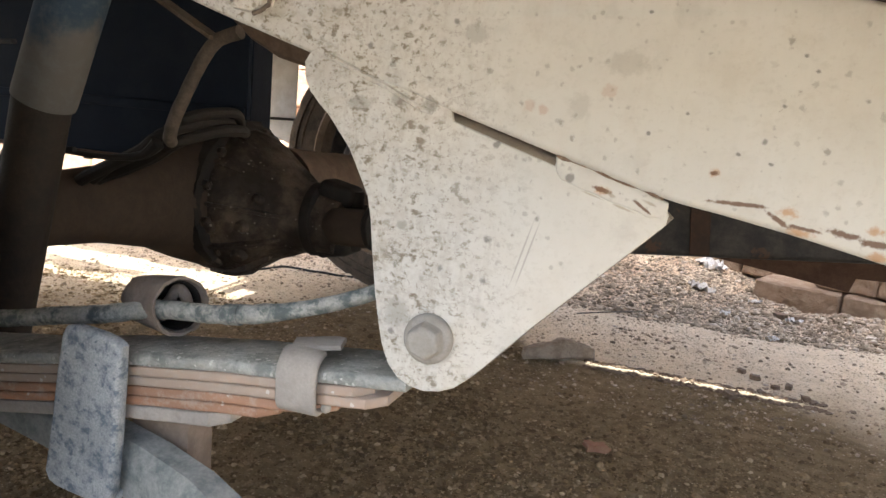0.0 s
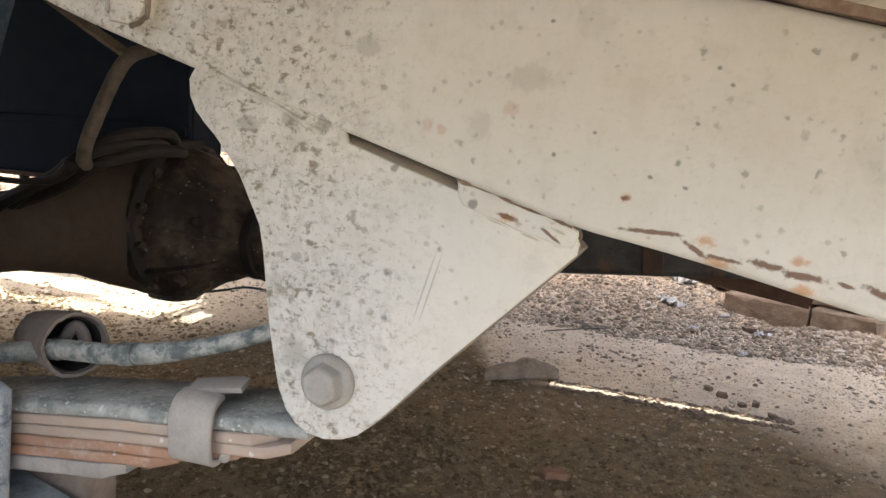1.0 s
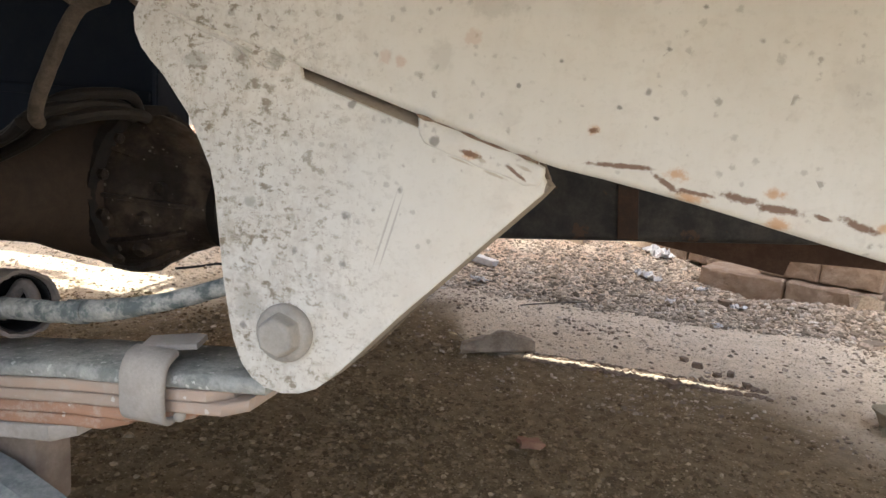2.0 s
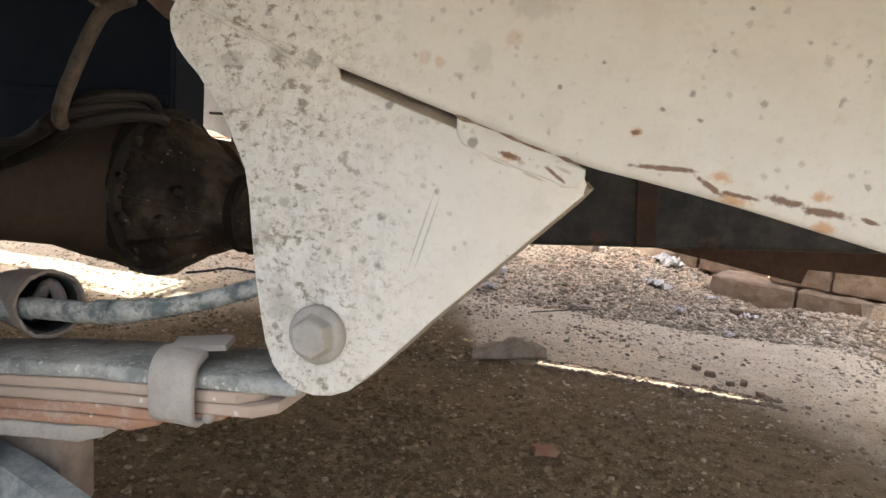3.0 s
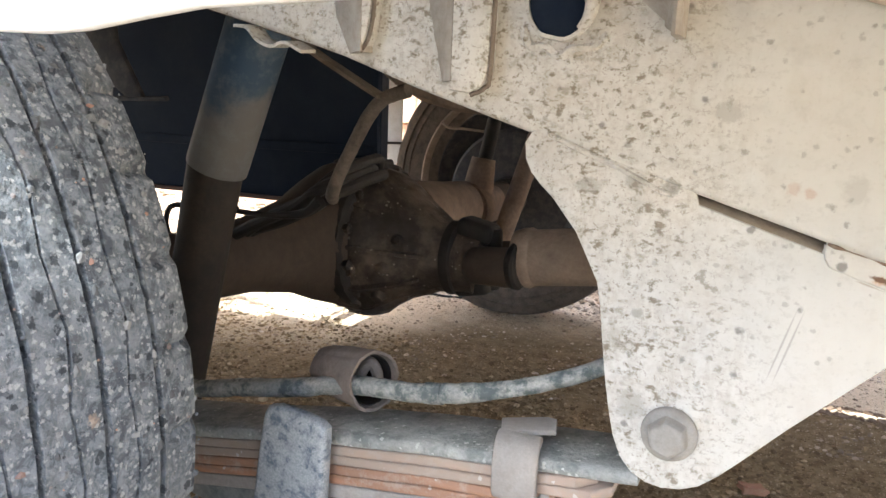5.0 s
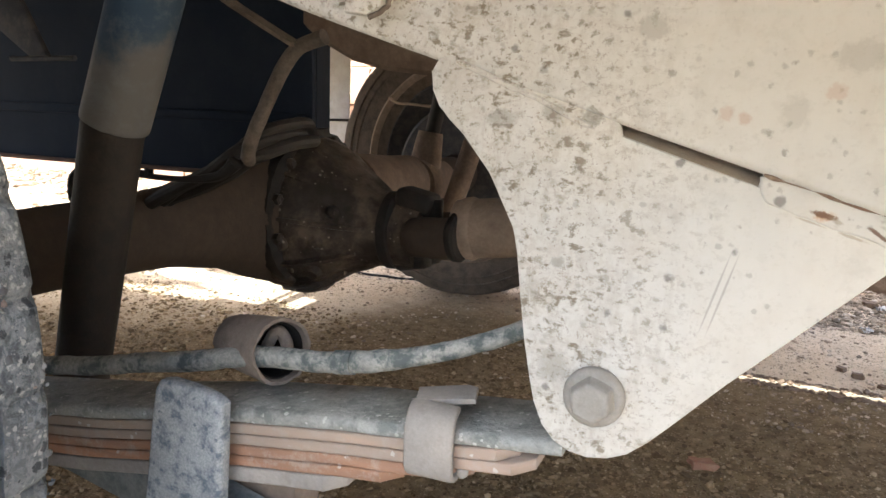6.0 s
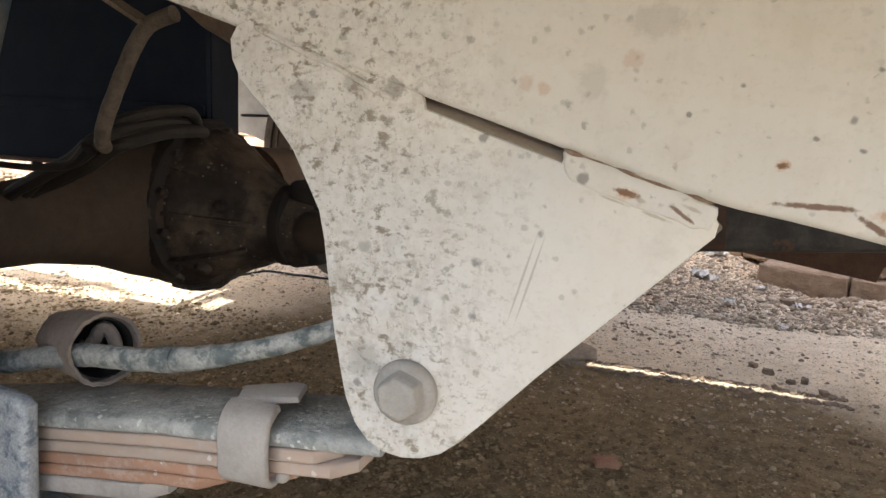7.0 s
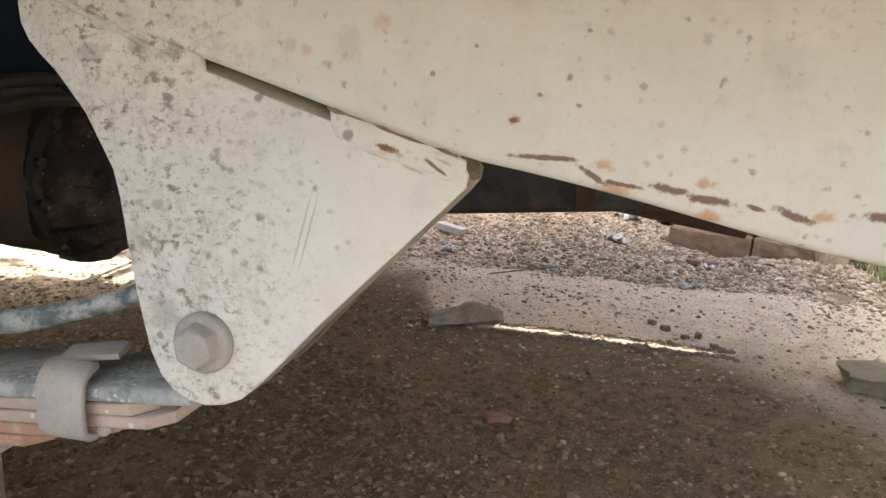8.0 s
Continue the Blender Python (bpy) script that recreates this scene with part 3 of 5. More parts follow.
def in_close(rng):
    while True:
        x, y = rng.uniform(-1.2, 1.0), 0.55 + abs(rng.normal(0, 0.38))
        if y < 1.5 and noise.noise(Vector((x * 3.5, y * 3.5, 7))) > rng.uniform(-0.5, 0.3):
            return x, y


def in_far(rng):
    while True:
        x, y = rng.uniform(-2.6, 1.6), rng.uniform(1.45, 3.5)
        heap = 0.25 + 0.75 * min(max((y - 1.9) / 0.8, 0), 1)
        if rng.random() < heap and rng.random() < 0.3 + noise.noise(Vector((x * 3, y * 3, 9))) + 0.45:
            return x, y


def in_heap(rng):
    y = 2.25 + abs(rng.normal(0, 0.42))
    return rng.normal(0.25, 0.45), min(y, 3.5)


def in_yard(rng):
    x = rng.uniform(-6.0, -2.0)
    return x, 3.45 - 0.14 * (x + 1.1) - abs(rng.normal(0.1, 0.5))


def on_spoil(rng):
    x = rng.uniform(0.48, 1.12)
    return x, 2.60 - 0.364 * (x - 0.42) + rng.normal(0, 0.085)


def under_axle(rng):
    while True:
        x, y = rng.uniform(-1.9, -0.1), rng.uniform(1.0, 1.75)
        if noise.noise(Vector((x * 4, y * 5, 12))) > rng.uniform(-0.6, 0.35):
            return x, y


def by_strip(rng):
    x = rng.uniform(-0.03, 0.50)
    return x, (1.681 if rng.random() < 0.6 else 1.722) + 0.01 * x + rng.normal(0, 0.005)


def by_blocks(rng):
    t = rng.random()
    return 0.36 + 0.62 * t + rng.normal(0, 0.03), 2.66 - 0.22 * t - abs(rng.normal(0, 0.09))


# ---- the truck ----
truck = thing("light_truck", (-0.62, 1.1, 0.0), "white dusty light truck seen from under its side", "truck")

# near frame rail, swept along its bent lower edge
LOW = [(-2.4, 0.62), (-1.5, 0.69), (-1.0, 0.725), (-0.7, 0.725), (-0.55, 0.706), (-0.406, 0.673), (-0.252, 0.630), (-0.183, 0.605), (-0.093, 0.577),
       (0.02, 0.5435), (0.092, 0.522), (0.16, 0.5015), (0.195, 0.4965), (0.239, 0.4885), (0.288, 0.478), (0.323, 0.4705), (0.37, 0.465), (0.5, 0.458), (0.8, 0.45), (2.2, 0.45)]
FACE = [(-2.4, 0.480), (-0.25, 0.474), (-0.1, 0.469), (0.1, 0.463), (0.35, 0.455), (0.8, 0.452), (2.2, 0.452)]


def rail_sections(x0, x1, step, flip=1.0, mid=0.0):
    out = []
    count = int((x1 - x0) / step)
    for i in range(count + 1):
        x = x0 + (x1 - x0) * i / count
        z = sum(along(LOW, x + d) for d in (-0.012, 0, 0.012)) / 3
        y, high = along(FACE, x), 0.136
        r = 0.0055
        prof = [(0.075, 0.0), (r + 0.004, 0.0)]
        prof += [(r - r * math.sin(a) + 0.0005, r - r * math.cos(a)) for a in (0.3, 0.6, 0.9, 1.2, 1.5)]
        prof += [(-0.0012 * math.sin(math.pi * k), r + (high - 2 * r) * k) for k in (0.1, 0.35, 0.65, 0.9)]
        prof += [(r - r * math.cos(a), high - r + r * math.sin(a)) for a in (0.3, 0.8, 1.3)]
        prof += [(0.075, high), (0.075, high - 0.005), (0.006, high - 0.006), (0.006, 0.006), (0.075, 0.005)]
        out.append([(x, (y + a) if flip > 0 else mid - (y + a), z + b) for a, b in prof])
    return out


rail = part("frame_rail", sweep(rail_sections(-2.3, 2.2, 0.022)), PAINT, truck, "white painted pressed-steel frame rail with rust along its lower edge", smooth=True, angle=50)
lip = sweep([[(x, along(FACE, x) + a, along(LOW, x) + 0.136 + b) for a, b in ((-0.003, 0.0005), (-0.003, 0.006), (0.05, 0.007), (0.05, 0.0005))]
             for x in np.arange(0.12, 1.8, 0.03)])
part("top_flange", roughen(lip, 0.0008, 60), EDGE_RUST, rail, "rusty brown upper flange edge", smooth=True)
part("frame_rail", sweep(rail_sections(-2.3, 2.2, 0.06, -1.0, 2.34)), INNER, truck, "dusty far frame rail, painted dark brown for shade", smooth=True, angle=50)

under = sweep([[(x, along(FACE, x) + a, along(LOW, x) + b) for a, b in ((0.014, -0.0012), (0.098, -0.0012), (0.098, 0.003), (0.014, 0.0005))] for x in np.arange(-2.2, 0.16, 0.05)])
# a brown cross member between the rails, its lower lip turned back
hanger = sweep([[(x, 0.905 + 0.02 * s, 0.652 - 0.052 * s), (x, 0.915 + 0.02 * s, 0.646 - 0.052 * s), (x, 0.99, 0.655 - 0.045 * s), (x, 0.99, 0.76), (x, 0.905, 0.76)]
                for x, s in ((-0.47, 0.0), (-0.45, 0.35), (-0.41, 0.75), (-0.36, 1.0), (-0.30, 1.1), (-0.20, 1.0), (-0.10, 1.0), (0.02, 0.9))])
part("cross_brace", roughen(hanger, 0.0015, 25), TUBE, truck, "brown dusty cross member between the frame rails", smooth=True, angle=40)
part("lower_flange", under, INNER, rail, "darker brown underside of the rail", smooth=True)

# pads and gussets on the rail
GUSSETS = [
    (-0.222, [(-0.262, 0.74), (-0.256, 0.660), (-0.241, 0.630)], [(-0.222, 0.631), (-0.216, 0.642), (-0.212, 0.664), (-0.211, 0.74)]),
    (-0.150, [(-0.190, 0.74), (-0.180, 0.662), (-0.164, 0.610)], [(-0.150, 0.604), (-0.134, 0.602), (-0.125, 0.607), (-0.121, 0.618), (-0.119, 0.74)]),
]
for fold_x, left, right in GUSSETS:
    g = part("gusset", plate([(fold_x, 0.74)] + right, 0.4560, 0.478, 0.003), PAINT, rail, "pressed mounting gusset", smooth=True)
    wing = []
    for z in np.linspace(left[2][1], 0.74, 9):
        edge_x = float(np.interp(z, [p[1] for p in left[::-1]], [p[0] for p in left[::-1]]))
        wing.append([(edge_x, 0.4745, z), (fold_x - 0.002, 0.4565, z), (fold_x + 0.002, 0.4555, z), (fold_x + 0.002, 0.4745, z)])
    part("gusset_wing", sweep(wing), SHADED_PAINT, g, "slanting side of the gusset", smooth=True, angle=50)
    seam = [(right[-1][0] + 0.001, 0.735), (right[-2][0] + 0.001, right[-2][1] + 0.003), (right[-3][0] + 0.001, right[-3][1] - 0.001), (right[-4][0], right[-4][1] - 0.001)]
    part("gusset_groove", tube([(x, 0.459, z) for x, z in seam], 0.0016, 8, 5), INNER, g, "dark brown seam")
mount = sweep([[(-0.002 - (z - 0.636) * 1.18, 0.472, z), (-0.0025, 0.4400, z), (0.0, 0.4390, z), (0.0025, 0.4410, z), (0.003, 0.472, z)] for z in (0.6370, 0.645, 0.66, 0.68, 0.70)])
part("body_mount", mount, SHADED_PAINT, rail, "triangular body mount", smooth=True, angle=40)
ring = lathe([(-0.003, 0.021), (-0.003, 0.0232), (0.010, 0.0250), (0.010, 0.021)], (-0.076, 0.465, 0.660), (0, 1, 0), 32, 0.05, closed=True)
hole = part("access_hole", ring, PAINT, rail, "ragged edge of a hole in the rail", smooth=True)
# a dark disc set in the hole to stand for its shade
part("hole_shade", lathe([(0, 0.001), (0.0005, 0.0215), (0.003, 0.0215), (0.0035, 0.001)], (-0.076, 0.4640, 0.660), (0, 1, 0), 28), NAVY, hole, "dark blue disc standing for the shade in the hole")
flap = tube([(-0.076 + 0.0225 * math.cos(radians(a)), 0.4605 - 0.004 * math.sin(radians(a + 60)), 0.660 + 0.0225 * math.sin(radians(a))) for a in (-48, -30, -10, 10, 35, 60)], lambda s: 0.0030 + 0.0040 * s, 10, 5)
part("hole_flap", flap, PAINT, hole, "bent flap of steel beside the hole", smooth=True)
bead = tube([(-0.102, 0.4675, 0.646), (-0.096, 0.4655, 0.634), (-0.086, 0.4655, 0.6335), (-0.078, 0.4655, 0.628), (-0.072, 0.4655, 0.6275), (-0.066, 0.4655, 0.632), (-0.052, 0.4655, 0.633), (-0.045, 0.4665, 0.640)], 0.0027, 8, 6, 0.5)
part("weld_bead", bead, PAINT, rail, "ragged weld round the hole", smooth=True)
tab = sweep([[(x, y, z), (x, y + 0.02, z + 0.002), (x, y + 0.02, z + 0.0045), (x, y, z + 0.0025)] for x, y, z in smooth_path(
    [(-0.352, 0.474, 0.651), (-0.338, 0.472, 0.649), (-0.326, 0.470, 0.639), (-0.312, 0.470, 0.634), (-0.300, 0.471, 0.637), (-0.284, 0.472, 0.630)], 5)])
part("bent_tab", tab, PAINT, rail, "thin wavy steel tab", smooth=True)

# spring hanger bracket welded under the rail
OUTER = [(-0.083, 0.581), (-0.092, 0.5785), (-0.0965, 0.571), (-0.0955, 0.560), (-0.091, 0.551), (-0.084, 0.543), (-0.074, 0.534), (-0.065, 0.5235), (-0.057, 0.513), (-0.050, 0.501),
         (-0.0445, 0.489), (-0.041, 0.482), (-0.0375, 0.466), (-0.034, 0.440), (-0.030, 0.413), (-0.026, 0.393), (-0.022, 0.376), (-0.016, 0.362), (-0.008, 0.353), (0.002, 0.348), (0.013, 0.3465),
         (0.025, 0.3485), (0.036, 0.3535), (0.047, 0.363), (0.060, 0.377), (0.085, 0.405), (0.112, 0.433), (0.140, 0.462), (0.163, 0.486), (0.164, 0.492), (0.158, 0.5035)]


def on_rail(points, lift):
    """Upper edge of a plate, a little above the rail's lower edge."""
    return [(x, along(LOW, x) + lift) for x in points]


TOP_EDGE = on_rail((0.13, 0.093), 0.004) + [(0.090, along(LOW, 0.090) - 0.0068), (0.055, along(LOW, 0.055) - 0.0064), (0.019, along(LOW, 0.019) - 0.0056)] + on_rail((0.0165, -0.02, -0.05), 0.004)
bracket = part("spring_hanger", plate(OUTER + TOP_EDGE, 0.4685, 0.4735, 0.0018), PAINT, truck,
               "white painted steel spring hanger bracket with mud splashes and scratches", smooth=True)
edge = [(0.030, 0.3505), (0.047, 0.363), (0.060, 0.377), (0.085, 0.405), (0.112, 0.433), (0.140, 0.462), (0.160, 0.483), (0.1655, 0.490)]
strip = sweep([[(x, 0.4700, z), (x + d * 0.05, 0.4695 + d, z - d * 0.05), (x + d * 0.05 - 0.0035, 0.4695 + d, z - d * 0.05 + 0.0035), (x - 0.0035, 0.4700, z + 0.0035)]
               for (x, z), d in zip(edge, (0.008, 0.012, 0.015, 0.018, 0.019, 0.020, 0.020, 0.020))])
part("edge_flange", strip, EDGE_SHADE, bracket, "folded edge of the bracket", smooth=True)
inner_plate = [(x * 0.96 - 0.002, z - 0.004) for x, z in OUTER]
part("inner_plate", plate(inner_plate + on_rail((0.12, 0.05, -0.04), 0.01), 0.5475, 0.5535, 0.002), INNER, bracket, "inner plate of the bracket, painted dark brown for shade", smooth=True)
side = [(-0.0965, 0.571), (-0.091, 0.551), (-0.074, 0.534), (-0.057, 0.513), (-0.0445, 0.489), (-0.041, 0.482)]
fold = sweep([[(x, 0.4695, z), (x + 0.001, 0.4695 + 0.008, z), (x + 0.004, 0.4695 + 0.008, z + 0.001), (x + 0.004, 0.4695, z + 0.001)] for x, z in side])
part("edge_flange", fold, PAINT, bracket, smooth=True)
ROLL = [(0.4690, -0.0110), (0.4692, -0.0085), (0.4700, -0.0068), (0.4718, -0.0052), (0.4748, -0.0036), (0.4790, -0.0020), (0.4860, 0.0002), (0.4950, 0.0030), (0.4965, 0.0), (0.4880, -0.0030), (0.4790, -0.0070), (0.4740, -0.0110)]
backing = sweep([[(x, y, along(LOW, x) + z) for y, z in ROLL] for x in np.linspace(0.012, 0.098, 10)])
part("backing_plate", backing, GAP_SHADE, bracket, "upper edge of the bracket rolled in behind the gap", smooth=True)
# weld between rail and bracket, a shadow gap, and the strip that bridges it
weld_line = [(-0.080, 0.4655, 0.5775), (-0.068, 0.465, 0.572), (-0.048, 0.465, 0.564), (-0.028, 0.465, 0.556), (-0.008, 0.465, 0.546), (0.004, 0.4655, 0.543)]
part("weld_bead", tube([(x, y + 0.0034, z) for x, y, z in weld_line], lambda s: 0.0019, 8, 6, 0.6), PAINT, bracket, "lumpy weld along the rail", smooth=True)
bridge = [(0.0905, 0.5215), (0.0915, 0.5125), (0.0945, 0.5075), (0.110, 0.5025), (0.130, 0.4965), (0.150, 0.4905), (0.160, 0.489), (0.163, 0.4995), (0.150, 0.5055), (0.130, 0.5115), (0.110, 0.5175)]
ragged = plate(bridge, 0.4668, 0.470, 0.0013)
bmesh.ops.subdivide_edges(ragged, edges=[e for e in ragged.edges if e.calc_length() > 0.006], cuts=4, use_grid_fill=True)
roughen(ragged, 0.0013, 130)
part("weld_strip", roughen(ragged, 0.0006, 420), PAINT, bracket, "welded strip with rust breaking through", smooth=True)
crack = [(0.092, 0.4615, 0.5225), (0.105, 0.4612, 0.5185), (0.118, 0.4608, 0.5150), (0.132, 0.4606, 0.5105), (0.150, 0.4604, 0.5055), (0.160, 0.4604, 0.5025)]
part("weld_seam", tube(crack, lambda s: 0.0006 + 0.0006 * math.sin(s * 23) * math.sin(s * 9 + 1), 6, 8, 1.0), EDGE_RUST, bracket, "thin rusty seam")
# pivot bolt
bolt = part("pivot_bolt", lathe([(0, 0.0180), (0.003, 0.0182), (0.0050, 0.0177), (0.0062, 0.0164), (0.0066, 0.0150)], (0.0150, 0.4688, 0.3868), (0, -1, 0), 40), BOLT, bracket, "dusty grey pivot bolt", smooth=True)
hexa = bmesh.new()
rings = []
for depth, r in ((0.004, 0.0160), (0.0066, 0.0140), (0.0115, 0.0128), (0.0145, 0.0122), (0.0156, 0.0110), (0.0159, 0.0092)):
    ring = []
    for i in range(36):
        a = 2 * math.pi * i / 36
        flat = math.cos(math.pi / 6) / math.cos((a + math.pi / 6) % (math.pi / 3) - math.pi / 6)
        q = r * (0.25 + 0.75 * flat)
        ring.append(hexa.verts.new((0.0150 + q * math.cos(a + 0.16), 0.4688 - depth, 0.3868 + q * math.sin(a + 0.16))))
    rings.append(ring)
for a, b in zip(rings, rings[1:]):
    for i in range(36):
        hexa.faces.new((a[i], a[(i + 1) % 36], b[(i + 1) % 36], b[i]))
hexa.faces.new(rings[-1])
part("bolt_head", hexa, BOLT, bracket, "worn hexagonal bolt head", smooth=True, angle=40)

# leaf spring
TOPZ = [(-1.35, 0.42), (-1.15, 0.37), (-0.95, 0.318), (-0.80, 0.288), (-0.66, 0.273), (-0.55, 0.274), (-0.402, 0.294), (-0.257, 0.3205), (-0.157, 0.3335), (-0.106, 0.3385), (-0.015, 0.3480), (0.02, 0.3515)]
Y0, Y1, THICK = 0.479, 0.545, 0.0088


def leaf(x0, x1, level, taper=True, thick=THICK):
    """One spring leaf; its free end has its corners cut off."""
    n = max(6, int((x1 - x0) / 0.0065))
    secs = []
    for i in range(n + 1):
        x = x0 + (x1 - x0) * i / n
        z = along(TOPZ, x) - (0 if level == 0 else TOP_THICK + (level - 1) * THICK)
        z += 0.0006 * noise.noise(Vector((x * 20, level, 0)))
        t = thick - 0.0004
        cut = max(0.0, 0.013 - (x1 - x)) * 1.0 if taper else 0.0
        e, out = (0.0045 if level == 0 else 0.0014), 0.0011 * noise.noise(Vector((x * 9, level * 3.3, 1))) + cut
        a, b, c, d = Y0 + out, Y1 - cut, min(e, 0.0016), e * 0.35
        secs.append([(x, a + e, z), (x, b - c, z), (x, b, z - c), (x, b, z - t + c), (x, b - c, z - t), (x, a + c, z - t), (x, a, z - t + c), (x, a, z - e), (x, a + d, z - d)])
    return sweep(secs)


TOP_THICK = 0.0112
spring = part("leaf_spring", leaf(-1.35, -0.004, 0, False, TOP_THICK), LEAF_TOP, truck, "dusty rusted leaf spring of six leaves with a grey top leaf", smooth=True, angle=50)
part("spring_eye", lathe([(0, 0.0135), (0, 0.0265), (0.066, 0.0265), (0.066, 0.0135)], (0.0150, 0.479, 0.3770), (0, 1, 0), 32, closed=True), LEAF_TOP, spring, "rolled spring eye", smooth=True)
for level, (a, b) in enumerate(((-1.34, -0.034), (-1.30, -0.023), (-1.18, -0.066), (-1.06, -0.118), (-0.98, -0.163)), 1):
    part("leaf", leaf(a, b, level, True, THICK * (1.0 if level < 5 else 1.45)), LEAF if level < 5 else CLIP, spring, "rusty spring leaf" if level < 5 else "dust-caked lowest leaf", smooth=True, angle=40)
# clip bound round the leaves: under them, up the front and folded over the top
cx0, cx1 = -0.1085, -0.0735
CLIP_LINE = [(0.505, 0.3110, 0.0), (0.486, 0.3098, 0.0), (0.4785, 0.3096, 0.0), (0.4750, 0.3125, 0.0), (0.4742, 0.3180, 0.0), (0.4740, 0.3280, 0.0), (0.4742, 0.3350, 0.0), (0.4752, 0.3405, 0.0),
             (0.4785, 0.3450, -0.001), (0.4840, 0.3474, -0.002), (0.4910, 0.3484, -0.003)]
rows = [Vector(p) for p in smooth_path([(y, z, s) for y, z, s in CLIP_LINE], 3)]
secs = []
for i, p in enumerate(rows):
    way = rows[min(i + 1, len(rows) - 1)] - rows[max(i - 1, 0)]
    ny, nz = -way.y, way.x
    ln = math.hypot(ny, nz)
    ny, nz, q, e = ny / ln * 0.0052, nz / ln * 0.0052, p.z, 0.0014
    ring = [(cx0 + e, 0), (cx1 - e, 0), (cx1, 0.25), (cx1, 0.75), (cx1 - e, 1), (cx0 + e, 1), (cx0, 0.75), (cx0, 0.25)]
    secs.append([(x + q, p.x + ny * k, p.y + nz * k) for x, k in ring])
clip = part("spring_clip", roughen(sweep(secs), 0.0005, 90), CLIP, spring, "dusty bent steel rebound clip", smooth=True, angle=60)
tongue = plate([(-0.024, -0.010), (0.012, -0.013), (0.020, -0.009), (0.022, 0.011), (-0.020, 0.012)], -0.0022, 0.0022, 0.0008)
bmesh.ops.transform(tongue, matrix=pose(-0.093, 0.5090, 0.3520, 94, -8, 8), verts=tongue.verts)
part("clip_tab", tongue, CLIP, spring, "flat tab of the clip", smooth=True)
part("clip_rivet", lathe([(0, 0.0042), (0.002, 0.0040), (0.0032, 0.0024), (0.0034, 0.0008)], (-0.0715, 0.4850, 0.3100), (0.7, -1, -0.1), 16), BOLT, spring, "pale rivet head beside the clip", smooth=True)

# strap plate beside the spring, and the arm below
STRAP_LINE = [(-0.331, 0.205), (-0.3235, 0.250), (-0.3165, 0.300), (-0.3105, 0.334), (-0.306, 0.3415), (-0.297, 0.3435), (-0.283, 0.3425), (-0.266, 0.3405), (-0.254, 0.3375), (-0.2475, 0.333),
              (-0.249, 0.300), (-0.252, 0.250), (-0.257, 0.198), (-0.262, 0.190), (-0.275, 0.187), (-0.318, 0.192), (-0.327, 0.196)]
strap = part("clamp_strap", plate(STRAP_LINE, 0.4565, 0.4705, 0.0048, 4), STRAP, truck, "blue-grey chipped steel clamp strap", smooth=True)
part("strap_return", box(-0.320, -0.262, 0.466, 0.56, 0.186, 0.196, 0.003), STRAP, strap, smooth=True)
arm = sweep([[(x + c * 0.012, y + c * 0.018, z + s * h) for c, s in ((-1, -0.7), (-1, 0.55), (-0.55, 1), (0.55, 1), (1, 0.55), (1, -0.7), (0.5, -1), (-0.5, -1))]
             for x, y, z, h in ((-0.62, 0.53, 0.240, 0.024), (-0.44, 0.516, 0.232, 0.024), (-0.36, 0.510, 0.222, 0.025), (-0.29, 0.502, 0.213, 0.027), (-0.24, 0.494, 0.206, 0.029), (-0.18, 0.478, 0.197, 0.031), (-0.10, 0.450, 0.178, 0.033), (-0.03, 0.425, 0.152, 0.034), (0.03, 0.405, 0.120, 0.034))])
part("lower_arm", roughen(arm, 0.001, 40), ARM, truck, "dusty grey lower link arm", smooth=True, angle=50)
part("stop_block", box(-0.285, -0.222, 0.512, 0.55, 0.185, 0.285, 0.004, 2, None), SHAFT, truck, "dusty stop block under the spring", smooth=True)

# parking brake cable over the spring, with its rubber sleeve
CABLE_LINE = [(-0.75, 0.53, 0.27), (-0.60, 0.52, 0.287), (-0.457, 0.515, 0.309), (-0.38, 0.515, 0.325), (-0.32, 0.514, 0.337), (-0.26, 0.512, 0.352), (-0.215, 0.508, 0.3575), (-0.174, 0.508, 0.3625),
              (-0.129, 0.514, 0.3715), (-0.083, 0.522, 0.3860), (-0.046, 0.530, 0.402), (0.0, 0.545, 0.424), (0.035, 0.558, 0.440)]
cable = part("brake_cable", tube(CABLE_LINE, lambda s: 0.0085 - 0.0018 * min(1, max(0, (s - 0.63) * 20)), 16, 10, 0.12), CABLE, truck, "dust-caked grey brake cable sheath", smooth=True)
part("ferrule", tube([(-0.183, 0.508, 0.3612), (-0.168, 0.508, 0.3635)], 0.0092, 14), CABLE, cable, smooth=True)
SLEEVE_AT, SLEEVE_WAY = (-0.256, 0.529, 0.3535), (0.91, -0.38, 0.12)
sleeve = lathe([(-0.060, 0.010), (-0.059, 0.0190), (-0.054, 0.0225), (-0.026, 0.0248), (0.004, 0.0264), (0.014, 0.0270), (0.0165, 0.0264), (0.0165, 0.0240), (0.012, 0.0230), (-0.026, 0.0210), (-0.030, 0.010)],
               SLEEVE_AT, SLEEVE_WAY, 88, 0.05, closed=True)
part("rubber_sleeve", roughen(roughen(sleeve, 0.0010, 120), 0.0010, 380), RUBBER, cable, "open brown rubber sleeve with a ragged rim", smooth=True)
# black liner that puts the shade inside the sleeve into the colour
part("sleeve_shade", lathe([(-0.029, 0.003), (-0.029, 0.0205), (0.011, 0.0228), (0.011, 0.0218), (-0.024, 0.0195), (-0.024, 0.003)], SLEEVE_AT, SLEEVE_WAY, 36, closed=True), DARK_RUBBER, cable, "inside of the sleeve with its shade painted black", smooth=True)
